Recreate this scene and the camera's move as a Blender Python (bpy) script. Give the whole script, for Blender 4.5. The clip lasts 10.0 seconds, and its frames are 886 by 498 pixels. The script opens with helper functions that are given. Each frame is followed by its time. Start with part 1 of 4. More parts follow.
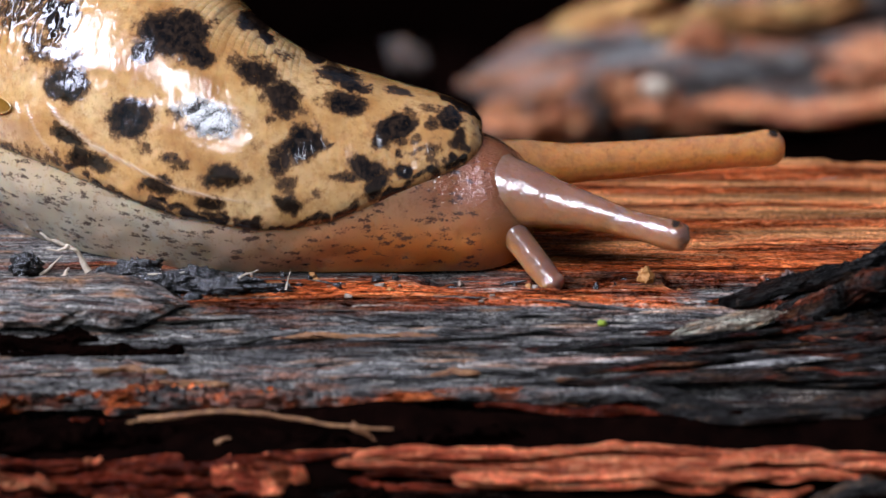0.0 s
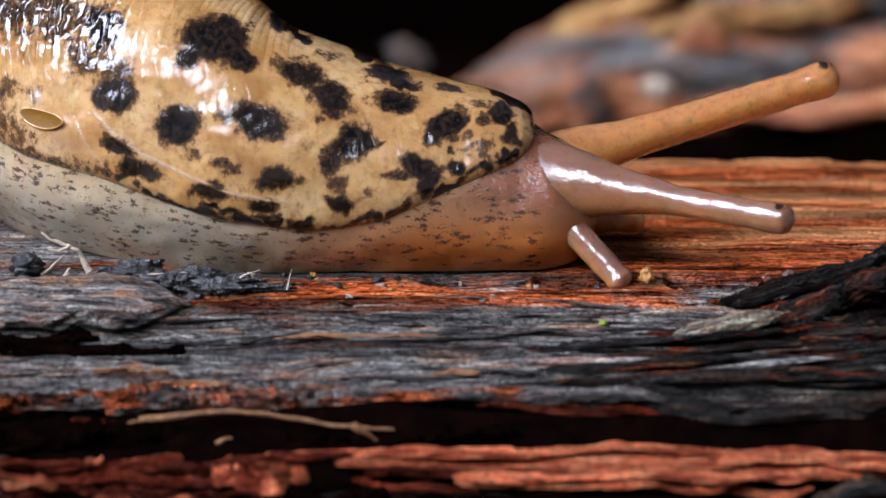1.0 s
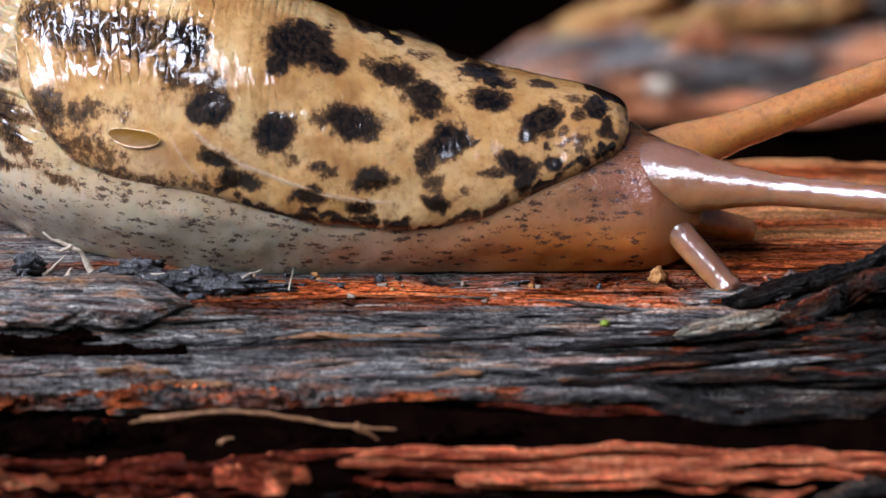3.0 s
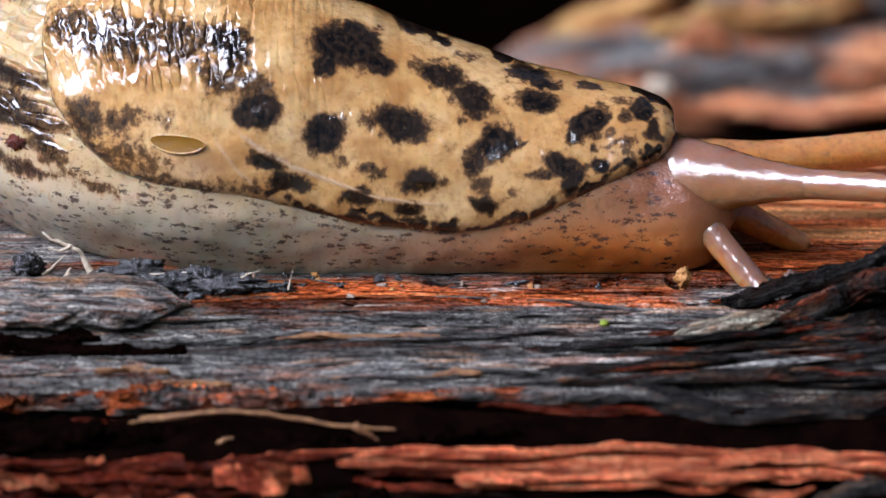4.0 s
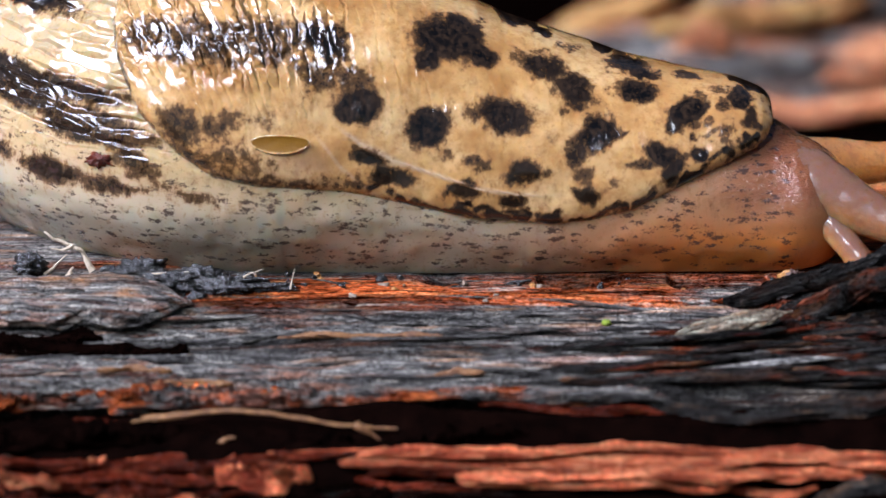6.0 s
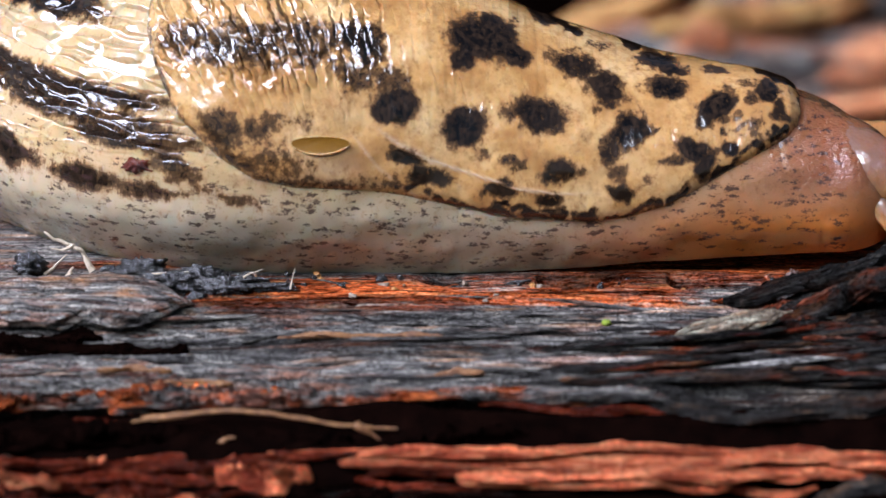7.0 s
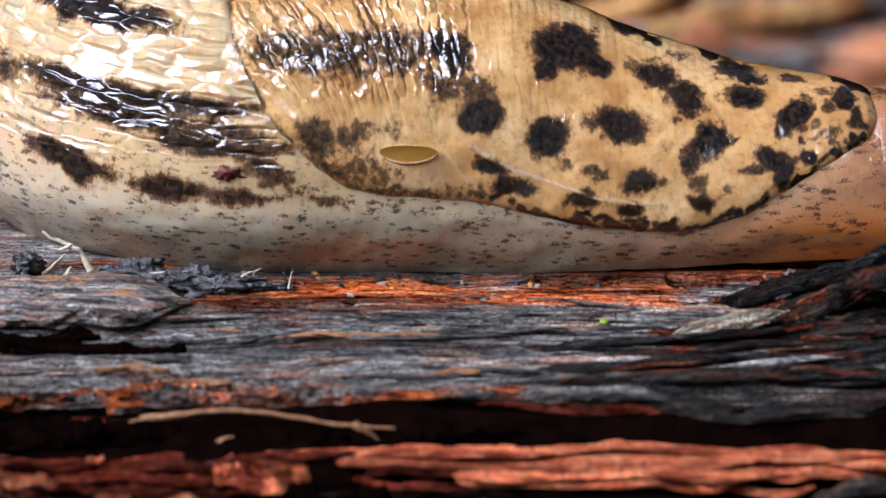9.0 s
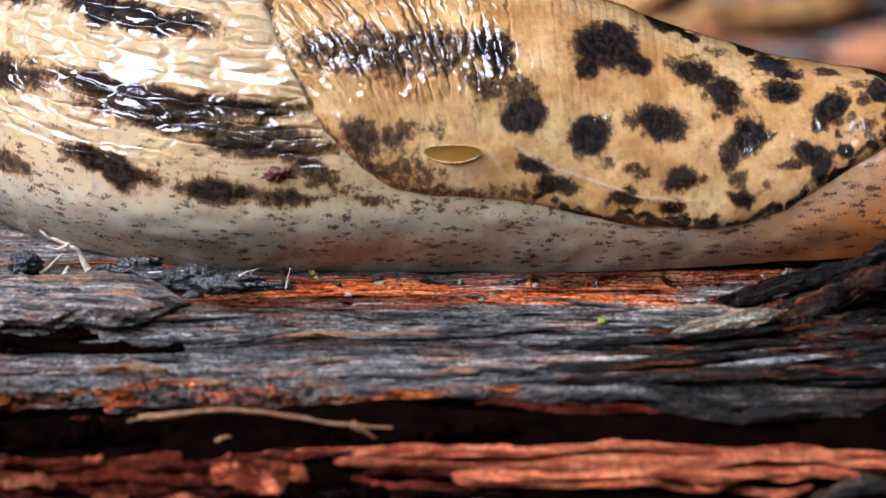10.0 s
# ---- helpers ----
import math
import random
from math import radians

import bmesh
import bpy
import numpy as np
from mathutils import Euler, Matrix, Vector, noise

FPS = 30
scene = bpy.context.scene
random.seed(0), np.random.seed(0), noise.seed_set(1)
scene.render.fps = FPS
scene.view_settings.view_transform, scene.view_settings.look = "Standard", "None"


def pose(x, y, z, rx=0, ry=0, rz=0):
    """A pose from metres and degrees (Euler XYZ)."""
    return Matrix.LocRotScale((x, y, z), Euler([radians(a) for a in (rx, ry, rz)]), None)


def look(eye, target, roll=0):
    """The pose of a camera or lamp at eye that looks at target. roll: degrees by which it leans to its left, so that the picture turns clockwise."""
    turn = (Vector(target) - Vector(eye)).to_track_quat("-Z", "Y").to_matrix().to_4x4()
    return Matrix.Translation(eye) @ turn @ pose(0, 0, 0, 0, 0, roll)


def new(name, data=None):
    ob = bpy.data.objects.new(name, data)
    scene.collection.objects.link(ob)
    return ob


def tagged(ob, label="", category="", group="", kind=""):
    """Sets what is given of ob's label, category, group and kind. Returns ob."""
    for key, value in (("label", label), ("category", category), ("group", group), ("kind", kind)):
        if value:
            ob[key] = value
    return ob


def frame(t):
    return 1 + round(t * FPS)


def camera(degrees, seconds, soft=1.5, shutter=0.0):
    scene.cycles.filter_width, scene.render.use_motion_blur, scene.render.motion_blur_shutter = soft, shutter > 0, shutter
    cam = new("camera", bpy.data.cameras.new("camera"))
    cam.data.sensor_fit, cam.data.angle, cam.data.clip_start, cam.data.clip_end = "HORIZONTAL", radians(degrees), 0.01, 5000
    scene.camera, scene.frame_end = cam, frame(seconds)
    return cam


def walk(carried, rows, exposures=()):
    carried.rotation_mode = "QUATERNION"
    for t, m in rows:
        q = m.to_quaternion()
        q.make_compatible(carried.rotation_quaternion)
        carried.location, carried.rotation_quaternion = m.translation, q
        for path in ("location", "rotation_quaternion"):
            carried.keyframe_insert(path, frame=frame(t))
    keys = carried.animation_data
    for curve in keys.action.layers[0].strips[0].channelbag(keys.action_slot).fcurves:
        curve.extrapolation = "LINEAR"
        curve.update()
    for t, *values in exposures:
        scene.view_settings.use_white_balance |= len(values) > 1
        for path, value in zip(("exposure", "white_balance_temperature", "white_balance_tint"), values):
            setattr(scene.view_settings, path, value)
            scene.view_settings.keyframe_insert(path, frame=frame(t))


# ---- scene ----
# One slug crawling over wet, weathered bark, seen through a macro lens. U is the working unit: 1/1568 of a 5 cm wide view.
U = 0.05 / 1568
TILT = radians(18)
DIST = 0.30
AIM = Vector((0, 0, 44 * U / math.cos(TILT)))
EYE = AIM + DIST * Vector((0, -math.cos(TILT), math.sin(TILT)))

cam = camera(math.degrees(2 * math.atan(0.025 / DIST)), 10.0, soft=1.5)
cam.data.dof.use_dof = True
cam.data.dof.focus_distance = DIST + 0.001
cam.data.dof.aperture_fstop = 42

# slow drift of the hand-held aim: seconds, right, down
DRIFT = [(0, 0, 0), (0.5, 0, 0), (1, 2, 0), (1.4, 2, 0), (1.5, 2, 6), (1.6, 2, 0), (2, 3, 0), (2.5, 5.5, 0), (4, 4, 0), (4.5, 4, 0),
         (5, 6, -1), (5.5, 7.5, -1), (7, 7.5, -1), (8, 7.5, -1.5), (8.5, 7, -2), (9, 4, -2), (9.5, 4, -2), (10, 0, -3)]
walk(cam, [(t, look(EYE, AIM + Vector((-dx * U, 0, dy * U / math.cos(TILT))))) for t, dx, dy in DRIFT],
     exposures=[(0, -0.32), (2.5, -0.34), (4, -0.16), (4.5, -0.04), (5, 0), (10, 0)])

# ---- light ----
world = bpy.data.worlds.new("overcast_sky")
scene.world = world
world.use_nodes = True
wn = world.node_tree.nodes
sky = wn.new("ShaderNodeTexSky")
sky.sky_type, sky.sun_disc = "NISHITA", False
SUN_DIR = Vector((-0.70, -0.26, 0.66)).normalized()
sky.sun_elevation = math.asin(SUN_DIR.z)
sky.sun_rotation = math.atan2(SUN_DIR.x, SUN_DIR.y)
world.node_tree.links.new(sky.outputs[0], wn["Background"].inputs[0])
wn["Background"].inputs[1].default_value = 0.035
sun = new("sun", bpy.data.lights.new("sun", "SUN"))
sun.data.energy, sun.data.angle, sun.data.color = 8.5, radians(40), (0.88, 0.95, 1.26)
sun.matrix_world = look(SUN_DIR, (0, 0, 0))
# unseen front lamp, inferred from crisp white patches mirrored in the wet skin
lamp = new("added_front_lamp", bpy.data.lights.new("added_front_lamp", "AREA"))
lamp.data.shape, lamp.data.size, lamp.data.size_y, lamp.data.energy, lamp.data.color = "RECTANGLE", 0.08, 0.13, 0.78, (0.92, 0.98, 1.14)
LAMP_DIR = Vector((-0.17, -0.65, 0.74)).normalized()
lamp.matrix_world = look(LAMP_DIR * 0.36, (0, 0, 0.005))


# ---- small tools ----
def lattice(ix, iy, seed):
    h = (ix.astype(np.int64) * 374761393 + iy.astype(np.int64) * 668265263 + seed * 974634613) & 0xFFFFFFFF
    h = ((h ^ (h >> 13)) * 1274126177) & 0xFFFFFFFF
    h = ((h ^ (h >> 16)) * 2246822519) & 0xFFFFFFFF
    return ((h ^ (h >> 15)) & 0xFFFFFF) / float(0xFFFFFF)


def vnoise(x, y, seed=0):
    """Smooth value noise, -1 to 1."""
    x, y = np.broadcast_arrays(np.asarray(x, float), np.asarray(y, float))
    ix, iy = np.floor(x), np.floor(y)
    fx, fy = x - ix, y - iy
    fx, fy = fx * fx * (3 - 2 * fx), fy * fy * (3 - 2 * fy)
    a, b = lattice(ix, iy, seed), lattice(ix + 1, iy, seed)
    c, d = lattice(ix, iy + 1, seed), lattice(ix + 1, iy + 1, seed)
    return 2 * ((a + (b - a) * fx) * (1 - fy) + (c + (d - c) * fx) * fy) - 1


def fbm(x, y, seed=0, octaves=4, gain=0.5):
    total, amp = 0, 1.0
    for k in range(octaves):
        total = total + amp * vnoise(np.asarray(x) * 2 ** k + 17.3 * k, np.asarray(y) * 2 ** k + 9.1 * k, seed + k)
        amp *= gain
    return total


def step(a, b, x):
    q = np.clip((np.asarray(x, float) - a) / (b - a), 0, 1)
    return q * q * (3 - 2 * q)


def grid_mesh(name, co, mat, wrap=False, attrs=None, smooth=True):
    """A mesh from an array of points, rows x columns x 3."""
    n, m = co.shape[:2]
    me = bpy.data.meshes.new(name)
    idx = np.arange(n * m).reshape(n, m)
    if wrap:
        idx = np.vstack([idx, idx[:1]])
    q = np.stack([idx[:-1, :-1], idx[:-1, 1:], idx[1:, 1:], idx[1:, :-1]], -1).reshape(-1, 4)
    me.vertices.add(n * m)
    me.vertices.foreach_set("co", co.reshape(-1).astype(np.float32))
    me.loops.add(q.size)
    me.loops.foreach_set("vertex_index", q.reshape(-1).astype(np.int32))
    me.polygons.add(len(q))
    me.polygons.foreach_set("loop_start", np.arange(0, q.size, 4, dtype=np.int32))
    me.update(calc_edges=True)
    if smooth:
        me.polygons.foreach_set("use_smooth", np.ones(len(q), bool))
    for key, val in (attrs or {}).items():
        val = np.asarray(val, np.float32)
        if val.ndim == 3:
            at = me.attributes.new(key, "FLOAT_VECTOR", "POINT")
            at.data.foreach_set("vector", val.reshape(-1))
        else:
            at = me.attributes.new(key, "FLOAT", "POINT")
            at.data.foreach_set("value", val.reshape(-1))
    me.materials.append(mat)
    return me


def part(name, me, parent, label=""):
    ob = new(name, me)
    ob.parent = parent
    if label:
        tagged(ob, label)
    return ob


# ---- materials ----
class Nodes:
    def __init__(self, name):
        self.mat = bpy.data.materials.new(name)
        self.mat.use_nodes = True
        self.t = self.mat.node_tree
        self.bsdf = self.t.nodes["Principled BSDF"]

    def put(self, sock, value):
        if isinstance(value, bpy.types.NodeSocket):
            self.t.links.new(value, sock)
        elif isinstance(value, (tuple, list)) and len(value) == 3 and sock.type == "RGBA":
            sock.default_value = (*value, 1)
        else:
            sock.default_value = value

    def node(self, kind, out=0, **ins):
        n = self.t.nodes.new(kind)
        for k, v in ins.items():
            if k[0] == "_":
                self.put(n.inputs[int(k[1:])], v)
            elif k in n.inputs:
                self.put(n.inputs[k], v)
        return n.outputs[out]

    def math(self, op, a, b=0.0, clamp=False):
        n = self.t.nodes.new("ShaderNodeMath")
        n.operation, n.use_clamp = op, clamp
        self.put(n.inputs[0], a), self.put(n.inputs[1], b)
        return n.outputs[0]

    def attr(self, name, out="Fac"):
        n = self.t.nodes.new("ShaderNodeAttribute")
        n.attribute_name = name
        return n.outputs[out]

    def mix(self, fac, a, b, mode="MIX"):
        n = self.t.nodes.new("ShaderNodeMix")
        n.data_type, n.blend_type = "RGBA", mode
        self.put(n.inputs[0], fac), self.put(n.inputs[6], a), self.put(n.inputs[7], b)
        return n.outputs[2]

    def ramp(self, fac, stops, ease=False):
        n = self.t.nodes.new("ShaderNodeValToRGB")
        n.color_ramp.interpolation = "EASE" if ease else "LINEAR"
        e = n.color_ramp.elements
        while len(e) < len(stops):
            e.new(0.5)
        for el, (p, c) in zip(e, stops):
            el.position, el.color = p, ((c, c, c, 1) if isinstance(c, (int, float)) else (*c, 1))
        self.put(n.inputs[0], fac)
        return n.outputs[0]

    def scaled(self, vec, s, shift=(0, 0, 0)):
        n = self.t.nodes.new("ShaderNodeMapping")
        n.inputs["Scale"].default_value, n.inputs["Location"].default_value = s, shift
        self.put(n.inputs[0], vec)
        return n.outputs[0]

    def noise(self, vec, scale=1.0, detail=4.0, rough=0.55, distort=0.0):
        return self.node("ShaderNodeTexNoise", Vector=vec, Scale=scale, Detail=detail, Roughness=rough, Distortion=distort)

    def voronoi(self, vec, feature="F1", out="Distance", rand=1.0):
        n = self.t.nodes.new("ShaderNodeTexVoronoi")
        n.feature = feature
        self.put(n.inputs["Vector"], vec)
        n.inputs["Scale"].default_value = 1.0
        n.inputs["Randomness"].default_value = rand
        return n.outputs[out]

    def bump(self, height, strength, distance, normal=None):
        n = self.t.nodes.new("ShaderNodeBump")
        n.inputs["Strength"].default_value, n.inputs["Distance"].default_value = strength, distance
        self.put(n.inputs["Height"], height)
        if normal:
            self.put(n.inputs["Normal"], normal)
        return n.outputs[0]

    def set(self, **ins):
        for k, v in ins.items():
            self.put(self.bsdf.inputs[k.replace("_", " ")], v)
        return self.mat


def skin_material(name, kind):
    """Wet slug skin. kind: mantle, body or tentacle. The attribute rest holds the place on the animal at rest, pig its dark pigment."""
    n = Nodes(name)
    rest, pig = n.attr("rest", "Vector"), n.attr("pig")
    fine = n.noise(n.scaled(rest, (0.05, 0.05, 0.05)), detail=6, rough=0.65)
    broad = n.noise(n.scaled(rest, (0.009, 0.009, 0.012)), detail=3)
    grain = n.noise(n.scaled(rest, (0.22, 0.22, 0.22)), detail=3, rough=0.7)
    mott = n.noise(n.scaled(rest, (0.075, 0.075, 0.055)), detail=5, rough=0.7)
    if kind == "mantle":
        base = n.ramp(broad, [(0.32, (0.35, 0.165, 0.05)), (0.48, (0.52, 0.29, 0.105)), (0.68, (0.60, 0.385, 0.175))])
        base = n.mix(n.ramp(fine, [(0.48, 0.0), (0.72, 0.6)]), base, (0.28, 0.13, 0.045))
        blush = n.noise(n.scaled(rest, (0.024, 0.024, 0.028)), detail=6, rough=0.72)
        base = n.mix(n.ramp(blush, [(0.50, 0.0), (0.66, 0.62)]), base, (0.33, 0.155, 0.05))
        ahead = n.math("MULTIPLY", n.math("SUBTRACT", n.node("ShaderNodeSeparateXYZ", _0=rest), 940.0), 1 / 360, clamp=True)
        base = n.mix(n.math("MULTIPLY", ahead, 0.55), base, (0.36, 0.18, 0.062))
        base = n.mix(n.math("MULTIPLY", n.attr("fold"), 0.4), base, (0.62, 0.54, 0.44))
    elif kind == "body":
        hgt = n.attr("hgt")
        base = n.mix(hgt, (0.38, 0.31, 0.21), (0.50, 0.34, 0.17))
        base = n.mix(n.ramp(broad, [(0.4, 0.0), (0.7, 0.4)]), base, (0.52, 0.37, 0.25))
        # front skin tones, with glow through the foot and mantle shade painted in
        base = n.mix(n.attr("warm"), base, (0.43, 0.13, 0.024))
        base = n.mix(n.attr("pink"), base, (0.19, 0.056, 0.024))
    else:
        base = n.mix(n.attr("warm"), (0.22, 0.105, 0.070), (0.62, 0.27, 0.06))
        base = n.mix(n.ramp(fine, [(0.45, 0.0), (0.7, 0.35 if kind == "tentacle" else 0.12)]), base, (0.16, 0.08, 0.05))
    # pigment with broken, mottled edges
    edge = n.math("ADD", pig, n.math("MULTIPLY", n.math("SUBTRACT", mott, 0.5), 1.6))
    edge = n.math("ADD", edge, n.math("MULTIPLY", n.math("SUBTRACT", grain, 0.5), 0.3))
    halo = n.ramp(edge, [(0.06, 0.0), (0.46, 0.8)])
    base = n.mix(halo, base, (0.21, 0.095, 0.034))
    dark = n.ramp(edge, [(0.30, 0.0), (0.46, 0.65), (0.75, 1.0)])
    ink = n.mix(n.ramp(mott, [(0.42, 0.0), (0.68, 1.0)]), (0.002, 0.0018, 0.0018), (0.036, 0.020, 0.011))
    col = n.mix(dark, base, ink)
    if kind == "body":
        sp = n.scaled(rest, (0.036, 0.055, 0.082))
        warp = n.t.nodes.new("ShaderNodeVectorMath")
        warp.operation = "ADD"
        n.put(warp.inputs[0], sp)
        wob = n.t.nodes.new("ShaderNodeTexNoise")
        n.put(wob.inputs["Vector"], n.scaled(rest, (0.03, 0.03, 0.05)))
        n.put(warp.inputs[1], n.scaled(wob.outputs["Color"], (1.2, 1.2, 1.2)))
        d = n.voronoi(warp.outputs[0])
        size = n.math("MULTIPLY", n.ramp(n.noise(n.scaled(rest, (0.02, 0.02, 0.03)), detail=2), [(0.3, 0.20), (0.6, 0.48)]), n.attr("speck"))
        dot = n.math("MULTIPLY", n.math("SUBTRACT", size, n.math("ADD", d, n.math("MULTIPLY", n.math("SUBTRACT", grain, 0.5), 0.3))), 5.0, clamp=True)
        col = n.mix(n.math("MULTIPLY", dot, 0.88), col, (0.035, 0.018, 0.015))
        dark = n.math("MAXIMUM", dark, dot)
    # relief
    if kind == "mantle":
        v = n.t.nodes.new("ShaderNodeVectorMath")
        v.operation = "ADD"
        n.put(v.inputs[0], n.attr("crease", "Vector"))
        nz = n.t.nodes.new("ShaderNodeTexNoise")
        nz.inputs["Detail"].default_value = 0.6
        n.put(nz.inputs["Vector"], n.scaled(rest, (0.012, 0.012, 0.012)))
        n.put(v.inputs[1], n.scaled(nz.outputs["Color"], (0.7, 0.4, 0.0)))
        cell = n.ramp(n.voronoi(v.outputs[0], "DISTANCE_TO_EDGE", rand=0.6), [(0.0, 0.0), (0.36, 1.0)], True)
        nor = n.bump(n.math("ADD", n.math("MULTIPLY", cell, n.attr("wrinkle")), n.math("MULTIPLY", n.attr("fold"), 0.12)), 1.0, 10 * U)
        nor = n.bump(fine, 0.4, 2.4 * U, nor)
        nor = n.bump(grain, 0.12, 0.8 * U, nor)
    elif kind == "body":
        v = n.t.nodes.new("ShaderNodeVectorMath")
        v.operation = "ADD"
        n.put(v.inputs[0], n.attr("crease", "Vector"))
        nz = n.t.nodes.new("ShaderNodeTexNoise")
        nz.inputs["Detail"].default_value = 0.5
        n.put(nz.inputs["Vector"], n.scaled(rest, (0.006, 0.006, 0.010)))
        n.put(v.inputs[1], n.scaled(nz.outputs["Color"], (0.5, 0.55, 0.0)))
        cell = n.voronoi(v.outputs[0], "DISTANCE_TO_EDGE", rand=0.6)
        ridge = n.ramp(cell, [(0.0, 0.0), (0.36, 1.0)], True)
        nor = n.bump(n.math("MULTIPLY", ridge, n.attr("wrinkle")), 1.0, 11 * U)
        nor = n.bump(fine, 0.3, 2.2 * U, nor)
        nor = n.bump(n.math("MULTIPLY", n.noise(n.scaled(rest, (0.09, 0.13, 0.13)), detail=3, rough=0.6, distort=0.8), n.attr("pink")), 1.0, 4.0 * U, nor)
    else:
        nor = n.bump(fine, 0.3, 2.0 * U)
        nor = n.bump(n.voronoi(n.scaled(rest, (0.10, 0.12, 0.12))), 0.7, -1.3 * U, nor)
    rough = n.math("ADD", 0.16, n.math("MULTIPLY", fine, 0.12))
    n.set(Base_Color=col, Roughness=rough, Normal=nor, Subsurface_Weight=n.math("MULTIPLY", n.math("SUBTRACT", 1.0, dark), {"mantle": 0.4, "body": 0.8, "tentacle": 1.0}[kind]),
          Specular_IOR_Level=0.15, Subsurface_Radius=(1.0, 0.45, 0.2), Subsurface_Scale={"mantle": 14, "body": 42, "tentacle": 60}[kind] * U, IOR=1.4)
    n.set(Coat_Weight=n.attr("wet") if kind == "tentacle" else 1.0, Coat_Roughness=0.2 if kind == "tentacle" else 0.04, Coat_IOR=1.7 if kind == "mantle" else 1.6 if kind == "body" else 2.1)
    n.put(n.bsdf.inputs["Coat Normal"], n.bump(n.voronoi(n.scaled(rest, (0.11, 0.12, 0.12))), 0.6, -0.8 * U, n.bump(fine, 0.35, 1.8 * U)) if kind == "tentacle" else nor)
    return n.mat


def wood_material(name, fresh, deep, grey=1.0, fibre=1.0, wet=0.42, shine=1.0, fleck_low=0.22, fine=1.0, tip=(0.80, 0.44, 0.20)):
    """Fibrous bark wood. Attributes: char 0 fresh to 1 weathered grey-black; tan pale fibres."""
    n = Nodes(name)
    raw = n.node("ShaderNodeTexCoord", out=3)
    move = n.t.nodes.new("ShaderNodeVectorMath")
    move.operation = "ADD"
    n.put(move.inputs[0], raw)
    n.put(move.inputs[1], n.math("MULTIPLY", n.node("ShaderNodeObjectInfo", out=5), 3.0))
    pos = move.outputs[0]
    k = fine / U
    f1 = n.noise(n.scaled(pos, (0.009 * k, 0.125 * k, 0.125 * k)), detail=7, rough=0.72, distort=0.4)
    f2 = n.noise(n.scaled(pos, (0.035 * k, 0.35 * k, 0.35 * k)), detail=4, rough=0.7)
    blot = n.noise(n.scaled(pos, (0.0035 * k, 0.035 * k, 0.035 * k)), detail=5, rough=0.65)
    spot = n.noise(n.scaled(pos, (0.055 * k, 0.13 * k, 0.13 * k)), detail=6, rough=0.72)
    grit = n.noise(n.scaled(pos, (0.16 / U, 0.22 / U, 0.22 / U)), detail=3, rough=0.65)
    red = n.ramp(f1, [(0.34, deep), (0.42, tuple(c * 0.32 for c in fresh)), (0.50, tuple(c * 0.95 for c in fresh)), (0.58, (min(1, fresh[0] * 1.35), fresh[1] * 1.9, fresh[2] * 2.0)), (0.74, tip)])
    red = n.mix(n.ramp(blot, [(0.5, 0.0), (0.62, 0.9)]), red, deep)
    fleck = n.ramp(spot, [(0.36, fleck_low), (0.5, 1.0)])
    red = n.mix(1.0, red, fleck, "MULTIPLY")
    red = n.mix(1.0, red, n.ramp(f2, [(0.38, fleck_low), (0.5, 0.85), (0.62, 1.0)]), "MULTIPLY")
    weathered = n.ramp(f1, [(0.36, (0.005 * grey, 0.004 * grey, 0.004 * grey)), (0.46, (0.030 * grey, 0.028 * grey, 0.026 * grey)), (0.56, (0.085 * grey, 0.080 * grey, 0.071 * grey)), (0.72, (0.28 * grey, 0.25 * grey, 0.20 * grey))])
    weathered = n.mix(n.ramp(blot, [(0.54, 0.0), (0.68, 0.7)]), weathered, (0.12 * grey, 0.05 * grey, 0.028 * grey))
    grey_col = n.mix(n.ramp(spot, [(0.48, 0.0), (0.62, 0.85)]), weathered, (0.012, 0.010, 0.009))
    stain = n.noise(n.scaled(pos, (0.0014 * k, 0.016 * k, 0.016 * k)), detail=4, rough=0.6)
    m = n.math("ADD", n.attr("char"), n.math("MULTIPLY", n.math("SUBTRACT", n.math("ADD", f1, spot), 1.0), 0.9))
    col = n.mix(n.ramp(m, [(0.36, 0.0), (0.6, 1.0)]), red, grey_col)
    tan = n.math("MULTIPLY", n.attr("tan"), n.ramp(f1, [(0.35, 0.2), (0.55, 1.0)]))
    col = n.mix(tan, col, (0.64, 0.29, 0.11))
    col = n.mix(1.0, col, n.ramp(grit, [(0.36, 0.35), (0.5, 1.0), (0.64, 1.6)]), "MULTIPLY")
    h = n.math("ADD", f1, n.math("MULTIPLY", f2, 0.5))
    nor = n.bump(h, 1.0, 11 * U * fibre)
    nor = n.bump(spot, 0.7, 6 * U, nor)
    nor = n.bump(grit, 0.8, 4 * U, nor)
    rough = n.ramp(spot, [(0.3, wet - 0.24), (0.7, wet + 0.1)])
    gloss = n.math("MULTIPLY", n.ramp(f2, [(0.50, 0.0), (0.66, 0.55 * shine)]), n.ramp(blot, [(0.35, 1.0), (0.6, 0.25)]))
    tone = n.math("ADD", 0.75, n.math("MULTIPLY", n.node("ShaderNodeObjectInfo", out=5), 0.6))
    col = n.mix(1.0, col, tone, "MULTIPLY")
    col = n.mix(1.0, col, n.ramp(stain, [(0.36, 0.38), (0.5, 1.05), (0.62, 1.35)]), "MULTIPLY")
    return n.set(Base_Color=col, Roughness=rough, Normal=nor, Specular_IOR_Level=gloss)


